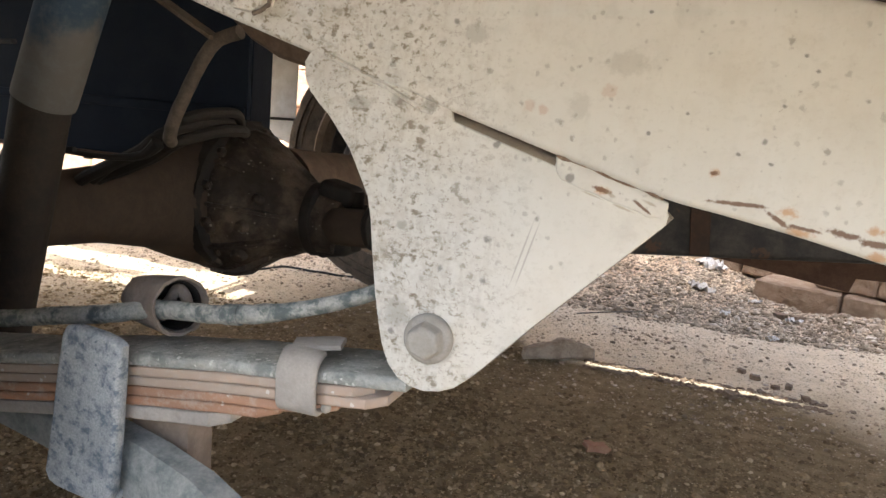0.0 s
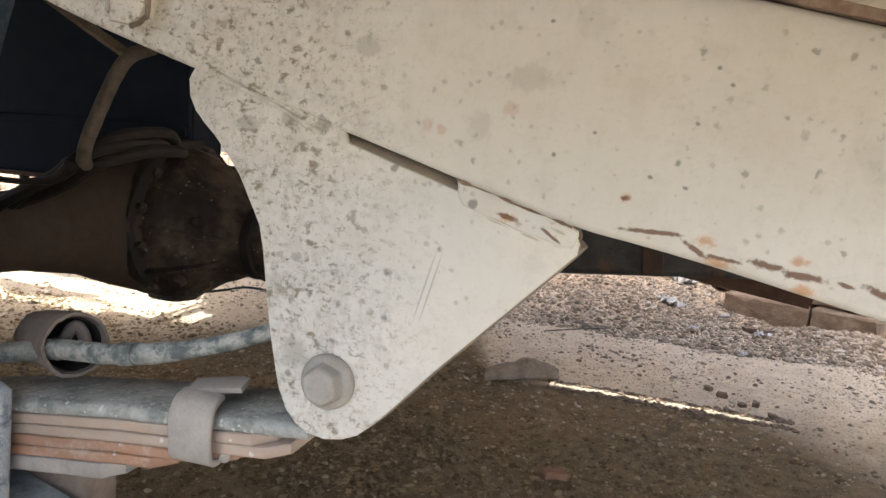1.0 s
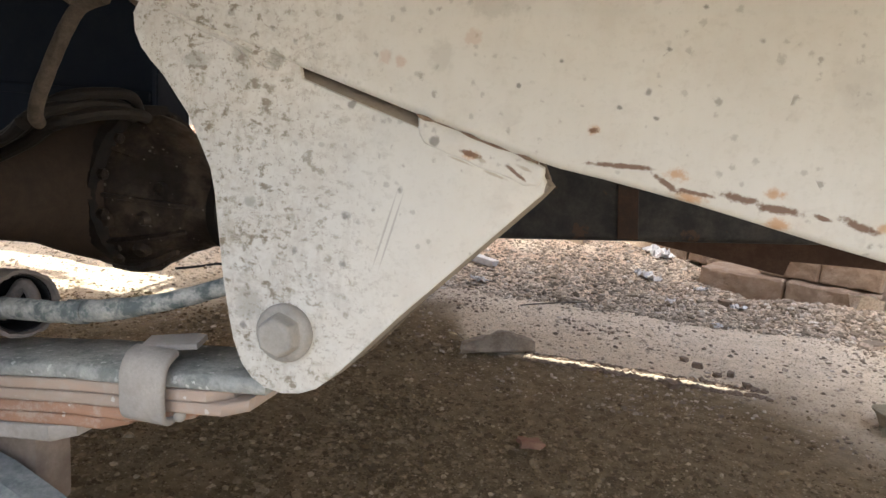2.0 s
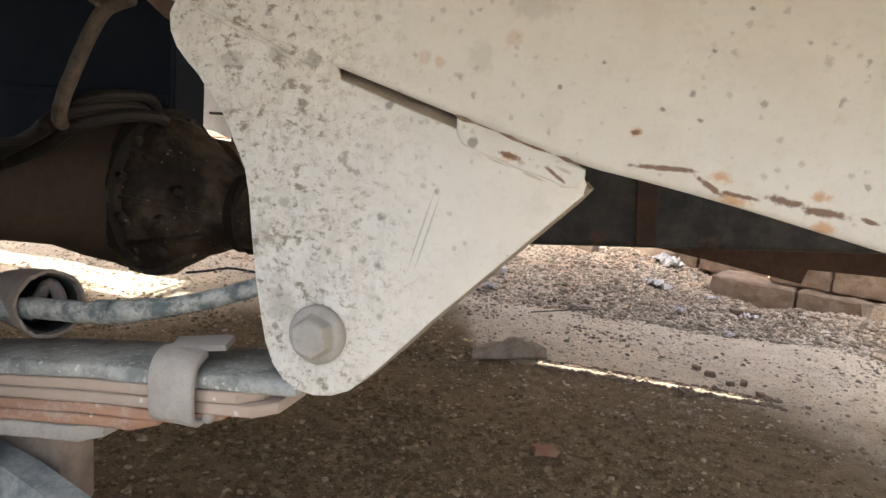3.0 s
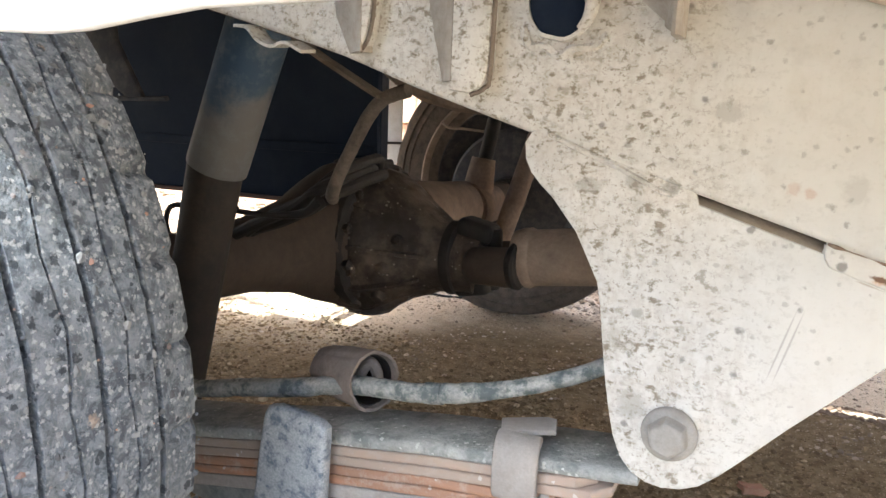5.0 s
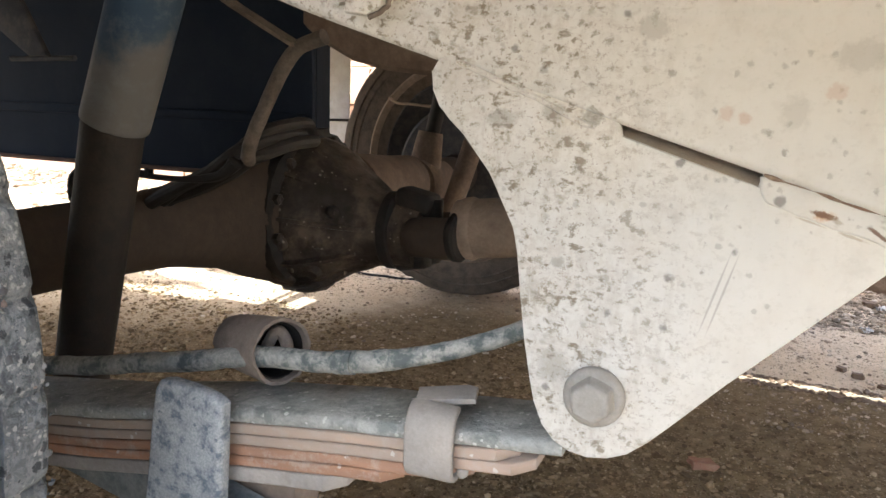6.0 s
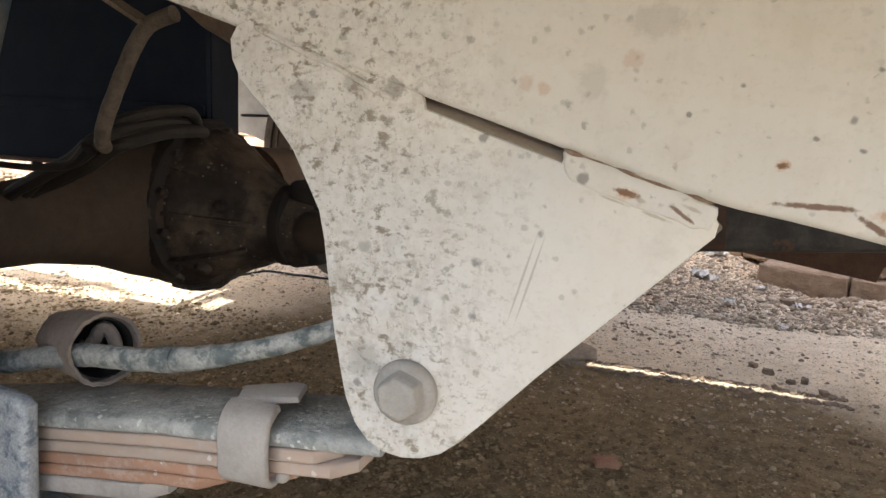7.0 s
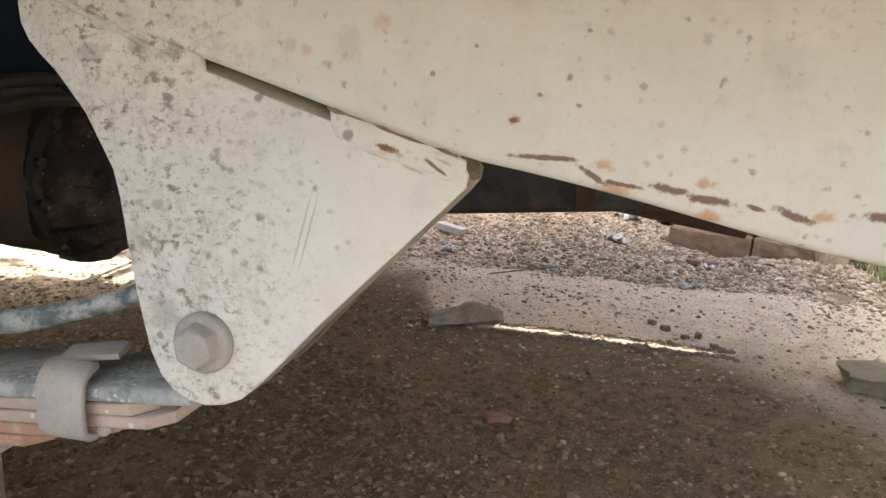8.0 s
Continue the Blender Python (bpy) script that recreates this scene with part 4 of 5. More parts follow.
turn = Vector(SLEEVE_WAY).to_track_quat("Z", "Y").to_matrix().to_4x4()
web = tube([Matrix.Translation(SLEEVE_AT) @ turn @ Vector((a, b, c)) for a, b, c in ((-0.013, -0.010, 0.002), (-0.001, 0.004, -0.002), (0.006, 0.014, 0.002), (0.012, 0.004, 0.004), (0.013, -0.012, 0.004))], 0.0052, 10, 5)
part("sleeve_web", web, RUBBER, cable, "folded lip inside the sleeve", smooth=True)

# shock absorber inboard of the rail
axis = Vector((-0.400, 0.598, 0.735)) - Vector((-0.492, 0.606, 0.523))
low_axis = axis.normalized()
shock = part("shock_absorber", lathe([(-0.002, 0.028), (0.0, 0.0325), (0.004, 0.0330), (0.26, 0.0330), (0.265, 0.030)], (-0.492, 0.606, 0.523), low_axis, 40), SHOCK, truck, "shock absorber with grey-blue dust tube", smooth=True)
foot = Vector((-0.575, 0.612, 0.20))
part("shock_body", lathe([(0.0, 0.02), (0.01, 0.028), (0.34, 0.030), (0.36, 0.025)], foot, Vector((-0.492, 0.606, 0.53)) - foot, 32), SHOCK_LOW, shock, "dark brown lower body", smooth=True)
part("shock_eye", lathe([(-0.03, 0.012), (-0.03, 0.026), (0.03, 0.026), (0.03, 0.012)], foot, (0, 1, 0), 24, closed=True), SHOCK_LOW, shock, smooth=True)
loop = tube([(-0.625, 0.69, 0.400), (-0.648, 0.69, 0.418), (-0.655, 0.69, 0.440), (-0.645, 0.69, 0.460), (-0.610, 0.69, 0.464), (-0.537, 0.69, 0.466)], 0.0035, 8, 6)
part("brake_pipe", loop, DARK_RUBBER, truck, "thin looped brake pipe", smooth=True)
hose = tube([(-0.300, 0.680, 0.612), (-0.318, 0.682, 0.607), (-0.332, 0.684, 0.602), (-0.347, 0.688, 0.590), (-0.360, 0.69, 0.573), (-0.378, 0.692, 0.543), (-0.396, 0.696, 0.513), (-0.408, 0.703, 0.494), (-0.416, 0.716, 0.486)], 0.0076, 12, 7, 0.08)
part("brake_hose", hose, TAN_HOSE, truck, "dusty tan brake hose arching to the axle", smooth=True)
part("axle_pipe", tube([(-0.422, 0.70, 0.484), (-0.434, 0.70, 0.474), (-0.452, 0.70, 0.466), (-0.496, 0.70, 0.461), (-0.553, 0.70, 0.462), (-0.62, 0.71, 0.466)], lambda s: 0.0085 - 0.0050 * min(1.0, s * 1.6), 10, 6), DARK_RUBBER, truck, "dark pipe along the axle top", smooth=True)
for lift, back, thick in ((0.0, 0.0, 0.0085), (0.014, 0.020, 0.0075), (-0.010, 0.030, 0.009)):
    dark = tube([(-0.545, 1.02 + back, 0.490), (-0.490, 0.93 + back, 0.506 + lift), (-0.455, 0.83 + back, 0.508 + lift), (-0.448, 0.765 + back, 0.500 + lift), (-0.462, 0.745 + back, 0.487 + lift * 0.7), (-0.492, 0.750 + back, 0.468 + lift * 0.5), (-0.545, 0.755 + back, 0.445 + lift * 0.5), (-0.60, 0.765 + back, 0.421), (-0.645, 0.78 + back, 0.395)], thick, 10, 6)
    part("axle_hose", dark, DARK_RUBBER, truck, "black dusty hose lying over the axle", smooth=True)
part("hose_bracket", sweep([[(x, y, z), (x, y + 0.025, z), (x, y + 0.025, z + 0.004), (x, y, z + 0.004)] for x, y, z in ((-0.520, 0.640, 0.705), (-0.450, 0.665, 0.668), (-0.405, 0.672, 0.640), (-0.362, 0.672, 0.617), (-0.332, 0.670, 0.602))]), INNER, truck, "dark hose bracket")

# rear axle
AX, AZ, AY = -0.625, 0.378, 1.10
housing = lathe([(-0.82, 0.044), (-0.36, 0.050), (-0.28, 0.056), (-0.18, 0.076), (-0.11, 0.104), (-0.05, 0.124), (0.0, 0.130), (0.05, 0.124), (0.11, 0.104), (0.18, 0.078), (0.28, 0.062), (0.36, 0.054), (0.80, 0.044)],
                (AX - 0.01, AY, AZ), (0, 1, 0), 48, 0.01)
bmesh.ops.transform(housing, matrix=Matrix.Translation((AX, 0, 0)) @ Matrix.Diagonal((0.74, 1, 1, 1)) @ Matrix.Translation((-AX, 0, 0)), verts=housing.verts)
axle = part("axle_housing", housing, AXLE, truck, "dark dusty banjo axle housing", smooth=True)
seam = roughen(lathe([(-0.020, 0.09), (-0.020, 0.138), (-0.010, 0.148), (0.012, 0.148), (0.017, 0.138), (0.017, 0.09)], (AX + 0.046, AY, AZ - 0.002), (1, 0, 0), 90, 0.03, closed=True), 0.004, 55)
bmesh.ops.transform(seam, matrix=Matrix.Translation((0, 0, AZ)) @ Matrix.Diagonal((1, 1, 0.87, 1)) @ Matrix.Translation((0, 0, -AZ)), verts=seam.verts)
part("housing_flange", seam, DARK_RUBBER, axle, "oil-wet flange seam", smooth=True)
part("axle_tube", lathe([(0.20, 0.082), (0.26, 0.076), (0.38, 0.066), (0.48, 0.062)], (AX - 0.01, AY, AZ), (0, 1, 0), 36, 0.01), TUBE, axle, "dusty brown far axle tube", smooth=True)
NOSE = [(0.0, 0.128), (0.035, 0.128), (0.065, 0.122), (0.092, 0.108), (0.120, 0.090), (0.150, 0.072), (0.170, 0.061), (0.20, 0.056), (0.24, 0.054)]
part("differential_carrier", roughen(lathe([(x, r) for x, r in NOSE], (AX + 0.012, AY, AZ - 0.006), (1, 0, -0.10), 56, 0.05), 0.003, 25), CAST, axle, "oily ribbed differential carrier", smooth=True, angle=60)
for turn_up, far, tall in ((4, 0.165, 0.006), (-30, 0.150, 0.007), (36, 0.125, 0.006), (66, 0.11, 0.008), (-62, 0.12, 0.008)):
    a = radians(turn_up)
    fin = []
    for x in np.linspace(0.018, far, 12):
        r0, drop = along(NOSE, x) - 0.006, -0.10 * x
        r1 = r0 + 0.006 + tall * min(1.0, (far - x) * 30 + 0.15)
        fin.append([(AX + 0.012 + x, AY - r * math.cos(a + w / r), AZ - 0.006 + drop + r * math.sin(a + w / r)) for r, w in ((r0, -0.005), (r1, -0.0028), (r1, 0.0028), (r0, 0.005))])
    part("carrier_rib", roughen(sweep(fin), 0.0008, 60), CAST, axle, "cast rib on the carrier")
for x, a, r in ((0.05, -14, 0.011), (0.10, -12, 0.010), (0.085, -42, 0.012), (0.045, -48, 0.010), (0.12, 18, 0.009)):
    q = along(NOSE, x) - 0.004
    way = Vector((0.1, -math.cos(radians(a)), math.sin(radians(a))))
    part("carrier_boss", roughen(lathe([(0, r * 1.3), (0.006, r), (0.010, r * 0.8), (0.011, r * 0.3)], (AX + 0.012 + x, AY - q * math.cos(radians(a)), AZ - 0.006 - 0.1 * x + q * math.sin(radians(a))), way, 12), 0.001, 90), CAST, axle, "oily cast boss", smooth=True)
part("axle_bracket", roughen(box(AX - 0.02, AX + 0.06, AY - 0.045, AY + 0.04, AZ + 0.108, AZ + 0.130, 0.007, 3), 0.006, 40), DARK_RUBBER, axle, "dark bracket on top of the axle", smooth=True)
part("drain_boss", roughen(lathe([(0, 0.055), (0.016, 0.05), (0.026, 0.036), (0.030, 0.022), (0.031, 0.010)], (AX + 0.045, AY - 0.02, AZ - 0.108), (0, -0.1, -1), 20), 0.002, 50), CAST, axle, "oily drain boss", smooth=True)
for i in range(12):
    a = 2 * math.pi * (i + 0.5) / 12
    part("flange_bolt", lathe([(0, 0.009), (0.010, 0.009), (0.012, 0.006)], (AX + 0.060, AY + 0.132 * math.cos(a), AZ - 0.002 + 0.115 * math.sin(a)), (1, 0, 0), 6), CAST, axle)
shaft = part("drive_shaft", tube([(-0.315, AY - 0.004, 0.368), (-0.30, AY - 0.004, 0.369), (-0.172, AY - 0.008, 0.386)], 0.045, 32, 2), SHAFT, truck, "dusty brown drive shaft tube", smooth=True)
part("pinion_flange", lathe([(0, 0.052), (0.003, 0.062), (0.018, 0.062), (0.022, 0.054), (0.032, 0.040)], (-0.432, AY, 0.355), (1, 0, 0.03), 36, 0.03), DARK_RUBBER, shaft, "black oily pinion flange", smooth=True)
for s in (-1, 1):
    part("yoke_ear", box(-0.032, 0.030, -0.026, 0.026, -0.017, 0.017, 0.010, 3, pose(-0.384, AY - 0.004, 0.360 + s * 0.045, 0, s * 12, 0)), DARK_RUBBER, shaft, "black oily yoke ear", smooth=True)
    knuckle = lathe([(-0.044, 0.012), (-0.040, 0.026), (-0.030, 0.031), (0.030, 0.031), (0.036, 0.027), (0.037, 0.012)], (-0.346, AY + s * 0.036, 0.355), (1, s * 0.12, 0.06), 28)
    part("yoke_fork", roughen(knuckle, 0.0016, 40), AXLE, shaft, "dusty brown shaft fork", smooth=True, angle=50)
    # solid dark ring, the shade between fork and tube put in as colour
    part("fork_shade", roughen(lathe([(0, 0.020), (0, 0.035), (0.004, 0.038), (0.012, 0.038), (0.015, 0.034), (0.015, 0.020)], (-0.312, AY + s * 0.030, 0.359), (1, s * 0.12, 0.06), 28, closed=True), 0.001, 60), DARK_RUBBER, shaft, "dark ring standing for the shade behind the fork", smooth=True)
part("joint_cross", lathe([(-0.05, 0.016), (-0.045, 0.018), (0.045, 0.018), (0.05, 0.016)], (-0.362, AY, 0.360), (0, 0, 1), 20), DARK_RUBBER, shaft, smooth=True)
part("shaft_collar", lathe([(0, 0.03), (0.002, 0.047), (0.016, 0.049), (0.024, 0.045)], (-0.306, AY - 0.004, 0.369), (1, 0, 0.07), 28), SHAFT, shaft, smooth=True)
# far end of the axle
part("hub_nut", lathe([(0, 0.055), (0.02, 0.052), (0.03, 0.03)], (AX, 1.885, AZ), (0, -1, 0), 24), SHOCK_LOW, axle, smooth=True)
part("far_spring_seat", lathe([(0, 0.062), (0.02, 0.066), (0.05, 0.066), (0.07, 0.052), (0.16, 0.050)], (-0.632, 1.60, 0.372), (0, 1, 0), 28), TUBE, axle, "dusty axle end collar", smooth=True)
far_shock = part("shock_absorber", tube([(-0.618, 1.64, 0.385), (-0.612, 1.645, 0.44), (-0.606, 1.65, 0.492)], lambda s: 0.041 - 0.012 * s, 24), TUBE, truck, "dusty tan far shock absorber", smooth=True)
part("shock_shaft", tube([(-0.612, 1.67, 0.48), (-0.585, 1.675, 0.62)], 0.018, 16), DARK_RUBBER, far_shock, smooth=True)
part("brake_backplate", lathe([(0.0, 0.05), (0.0, 0.175), (0.012, 0.185), (0.03, 0.185), (0.03, 0.05)], (AX, 1.90, AZ), (0, 1, 0), 48), DRUM, axle, "dark brake backplate", smooth=True)
part("spring_stay", tube([(-0.545, 1.62, 0.29), (-0.46, 1.62, 0.56)], 0.024, 16), TUBE, axle, "dusty slanted stay", smooth=True)


# wheels
def tyre_mesh(at, width, radius, sipes, seg=360):
    """A worn ribbed tyre: four grooves round it, cuts across its shoulders, bulged sidewalls."""
    half = width / 2
    prof = [(-half * 0.78, 0.58, 0), (-half * 0.93, 0.66, 0), (-half * 1.02, 0.75, 0), (-half * 1.03, 0.83, 0), (-half * 0.99, 0.905, 0), (-half * 0.95, 0.945, 0), (-half * 0.90, 0.968, 1)]
    grooves = ((-0.56, 0.024, 0.008), (-0.36, 0.010, 0.003), (-0.19, 0.024, 0.009), (0.02, 0.010, 0.003), (0.20, 0.024, 0.009), (0.38, 0.010, 0.003), (0.57, 0.022, 0.008))
    cuts = {-0.86, 0.86, *np.linspace(-0.84, 0.84, 31)}
    for g, w, _ in grooves:
        cuts |= {g - w, g - w * 0.75, g, g + w * 0.75, g + w}
    prof += [(float(c) * half, 0.990 - 0.020 * abs(c) ** 3, 2) for c in sorted(cuts)]
    prof += [(-a, b, c) for a, b, c in prof[6::-1]]
    bm = bmesh.new()
    rings = []
    for s in range(seg):
        a = 2 * math.pi * s / seg
        ring = []
        for y, r, zone in prof:
            rr, yy = r * radius, y
            if zone == 2:
                for g, w, deep in grooves:
                    if abs(y / half - g) < w * 0.80:
                        rr -= deep
                rr += 0.0009 * noise.noise(Vector((math.cos(a) * 45, math.sin(a) * 45, y * 150)))
                thin = min(abs(y / half - g) for g, w, _ in grooves if w < 0.02)
                yy += 0.0022 * (2 * abs((a * 30 / math.pi) % 2 - 1) - 1) * max(0.0, 1 - thin * 9) + 0.0010 * noise.noise(Vector((math.cos(a) * 14, math.sin(a) * 14, 3)))
            if zone >= 1 and abs(y) > half * 0.64 and s % sipes == 0:
                rr -= 0.005
            if zone >= 1 and y < -half * 0.80 and s % sipes in (1, 2):
                rr -= 0.004
            ring.append(bm.verts.new((at[0] + rr * math.cos(a), at[1] + yy, at[2] + rr * math.sin(a))))
        rings.append(ring)
    n = len(prof)
    for i in range(seg):
        a, b = rings[i], rings[(i + 1) % seg]
        for j in range(n - 1):
            bm.faces.new((a[j], a[j + 1], b[j + 1], b[j]))
    return bm


def rim_mesh(at, side, radius):
    prof = [(-0.085, 0.60), (-0.080, 0.625), (-0.070, 0.60), (-0.04, 0.54), (0.0, 0.52), (0.04, 0.54), (0.06, 0.60), (0.065, 0.55), (0.03, 0.48), (0.02, 0.30), (0.045, 0.24), (0.05, 0.04), (0.04, 0.04), (0.0, 0.30), (0.0, 0.46), (-0.04, 0.50), (-0.075, 0.57)]
    return lathe([(a, b * radius) for a, b in prof], at, (0, side, 0), 48, closed=True)


near_at, far_at, RAD, FAR_RAD = (-0.6355, 0.232, 0.391), (-0.660, 2.085, 0.397), 0.392, 0.390
wheel = part("rear_wheel", rim_mesh(near_at, -1, RAD), DRUM, truck, "rear wheel with worn dusty ribbed tyre", smooth=True)
part("tyre", tyre_mesh(near_at, 0.205, RAD, 8), TYRE, wheel, "worn tyre caked with dust and grit", smooth=True, angle=40)
rng = np.random.default_rng(5)
vs, fs = [], []
for i in range(1700):
    a, y = rng.uniform(-0.75, 1.15), rng.uniform(-0.075, 0.094)
    if noise.noise(Vector((a * 9, y * 70, 2))) < rng.uniform(-0.5, 0.25):
        continue
    r = 0.0006 + 0.0026 * rng.random() ** 4
    q = RAD * (0.9895 - 0.02 * (abs(y) / 0.1) ** 3)
    p = ROCK * (1 + rng.uniform(-0.4, 0.4, ROCK.shape)) * r * np.array([0.7, rng.uniform(0.8, 1.5), rng.uniform(0.8, 1.6)])
    p = p + np.array([near_at[0] + q * math.cos(a), near_at[1] + y, near_at[2] + q * math.sin(a)])
    fs.extend((u + len(vs), v + len(vs), w + len(vs)) for u, v, w in ROCK_FACES)
    vs.extend(map(tuple, p))
me = bpy.data.meshes.new("tread_grit")
me.from_pydata(vs, [], fs)
me.materials.append(TYRE_GRIT)
grit = tagged(new("tread_grit", me), "grit stuck to the tread", kind="stuff")
hang(grit, wheel)
far_wheel = part("rear_wheel", rim_mesh(far_at, 1, FAR_RAD), DRUM, truck, "shaded far rear wheel with brown dusty tyre", smooth=True)
part("tyre", tyre_mesh(far_at, 0.20, FAR_RAD, 10, 160), FAR_TYRE, far_wheel, "brown dusty tyre", smooth=True, angle=60)

for r, wide, high in ((0.328, 0.0035, 0.004), (0.349, 0.0025, 0.003)):
    part("sidewall_ridge", lathe([(-high, r - wide), (-high - 0.002, r), (-high, r + wide), (0.004, r + wide), (0.004, r - wide)], (far_at[0], 1.984, far_at[2]), (0, 1, 0), 64, closed=True), FAR_TYRE, far_wheel, "moulded ridge on the sidewall", smooth=True)
part("rim_lip", lathe([(-0.010, 0.272), (-0.014, 0.278), (-0.010, 0.284), (0.006, 0.284), (0.006, 0.262), (0.0, 0.262)], (far_at[0], 1.992, far_at[2]), (0, 1, 0), 64, closed=True), SHAFT, far_wheel, "dusty rim lip", smooth=True)
part("brake_line", tube([(-0.872, 1.958, 0.572), (-0.845, 1.955, 0.558), (-0.80, 1.955, 0.556), (-0.735, 1.955, 0.551)], 0.004, 8, 4), SHAFT, axle, "dusty brake line", smooth=True)

# tank, panel and body
tank = part("fuel_tank", box(-0.15, 1.15, 1.12, 1.28, 0.353, 0.56, 0.010, 3, pose(0, 0, 0, 0, -5.5, 0)), TANK, truck, "black painted steel tank with rusty straps", smooth=True)
part("tank_strap", box(0.211, 0.239, 1.115, 1.1215, 0.357, 0.56, 0.001, 1, pose(0, 0, 0, 0, -5.5, 0)), STRAP_RUST, tank, "rusty brown strap")
part("cross_member", sweep([[(x, 1.34, z), (x, 1.40, z), (x, 1.40, z + 0.10), (x, 1.34, z + 0.10)] for x, z in ((0.10, 0.360), (0.30, 0.334), (0.430, 0.316), (0.437, 0.340), (0.525, 0.342), (1.0, 0.345))]), RED_IRON, truck, "rusty red cross member", smooth=False)
panel = part("splash_panel", box(-1.75, -0.612, 1.15, 1.162, 0.418, 0.80, 0.003), NAVY, truck, "dark blue rear splash panel", smooth=True)
part("panel_side", sweep([[(x, y, 0.45), (x + 0.006, y + 0.003, 0.45), (x + 0.006, y + 0.003, 0.80), (x, y, 0.80)] for x, y in ((-0.620, 1.164), (-0.70, 1.32), (-0.797, 1.50))]), NAVY, panel, "slanting dark side of the panel")
part("panel_lip", box(-1.75, -0.612, 1.138, 1.15, 0.414, 0.422, 0.002), RED_IRON, panel, "rusty lower lip")
part("panel_seam", box(-1.75, -0.614, 1.1435, 1.1495, 0.512, 0.530, 0.003), NAVY, panel, "folded seam across the panel", smooth=True)
part("panel_bolt", lathe([(0, 0.009), (0.012, 0.009)], (-0.975, 1.145, 0.416), (0, 0, -1), 8), DARK_RUBBER, panel)
part("rear_bracket", plate([(-0.93, 0.74), (-0.90, 0.64), (-0.835, 0.598), (-0.80, 0.598), (-0.85, 0.68), (-0.86, 0.74)], 0.79, 0.80, 0.003), DRUM, truck, "dark inner spring bracket", smooth=True)
part("pipe_stub", tube([(-0.88, 0.80, 0.595), (-0.76, 0.80, 0.597)], 0.004, 8), DRUM, truck, "thin pipe behind the wheel")
stay = part("mudguard_stay", plate([(-1.30, 0.74), (-1.30, 0.455), (-1.122, 0.447), (-1.062, 0.428), (-1.042, 0.50), (-1.040, 0.74)], 2.03, 2.036, 0.001), FADED, truck, "faded white far mudguard stay", smooth=True)
part("stay_pin", tube([(-1.13, 2.02, 0.500), (-1.03, 2.02, 0.502)], 0.004, 6), DARK_RUBBER, stay, "black pin")

# load bed: sides, and unseen floor plates pierced to cast the sun patches
BED_Z = 0.87
body = part("body_side", sweep([[(x, 0.1285, z), (x, 0.1275, z + 0.001), (x, 0.1265, z + 0.05), (x, 0.10, 1.35), (x, 0.105, 1.35), (x, 0.1305, z + 0.05), (x, 0.1315, z + 0.001), (x, 0.1305, z)]
                                for x, z in ((-0.215, 0.65), (-0.20, 0.625), (-0.185, 0.611), (-0.16, 0.6065), (-0.135, 0.604), (-0.115, 0.6032), (-0.10, 0.6038), (-0.08, 0.6063), (-0.06, 0.6085), (0.0, 0.6095), (0.4, 0.6095), (2.2, 0.6095))]),
            BODY, truck, "white body side panel in bright light", smooth=True, angle=45)
part("arch_panel", box(-1.04, -0.20, 0.10, 0.13, 0.83, 1.35, 0.004), BODY, body)
part("rear_quarter", box(-2.3, -1.04, 0.10, 0.13, 0.62, 1.35, 0.004), BODY, body)
# unseen far side, its height set to keep the ground beyond in shadow
far_body = part("body_side", box(-0.95, 0.74, 2.235, 2.262, 0.80, 1.75, 0.004), BODY, truck, "unseen white far body side, tall enough to shade the ground", smooth=True)
part("rear_side", box(-2.3, -0.953, 2.235, 2.262, 0.69, 1.2, 0.004), BODY, far_body)
reach = BED_Z * ce / se
SHIFT = (sx * reach, sy * reach)


def sun_holes():
    """Holes added to the floor to cast sun patches: x and y from, to."""
    strips = [(-1.27, -1.13, 1.69, 1.92), (-1.11, -1.10, 1.72, 1.90), (-1.065, -1.015, 1.69, 1.81), (-0.105, -0.078, 1.736, 1.745), (-0.078, -0.05, 1.749, 1.759), (-0.05, -0.026, 1.764, 1.773), (-0.235, -0.205, 1.795, 1.803)]
    rng = np.random.default_rng(12)
    for i in range(13):
        a, b = -1.92 + 0.05 * i, -1.87 + 0.05 * i
        low, mid, high = 1.635 + rng.uniform(-0.02, 0.02), 1.755 + 0.02 * math.sin(i * 0.9) + rng.uniform(-0.015, 0.015), 1.94 + rng.uniform(-0.01, 0.01)
        gap = 0.10 * max(0.0, math.sin((i + 1) * math.pi / 12)) + rng.uniform(0, 0.015)
        strips += [(a, b, low, mid - gap / 2), (a, b, mid + gap / 2, high)]
    at = -0.025
    while at < 0.455:
        to = at + rng.uniform(0.018, 0.05)
        slim = 0.006 * max(0.0, at - 0.30) / 0.15 + 0.005 * max(0.0, 0.06 - at) / 0.08
        strips.append((at, to, 1.689 + rng.uniform(0, 0.007) + slim + 0.01 * at, 1.716 + rng.uniform(-0.006, 0.004) - slim + 0.01 * at))
        at = to
    return [(a - SHIFT[0], b - SHIFT[0], c - SHIFT[1], d - SHIFT[1]) for a, b, c, d in strips]


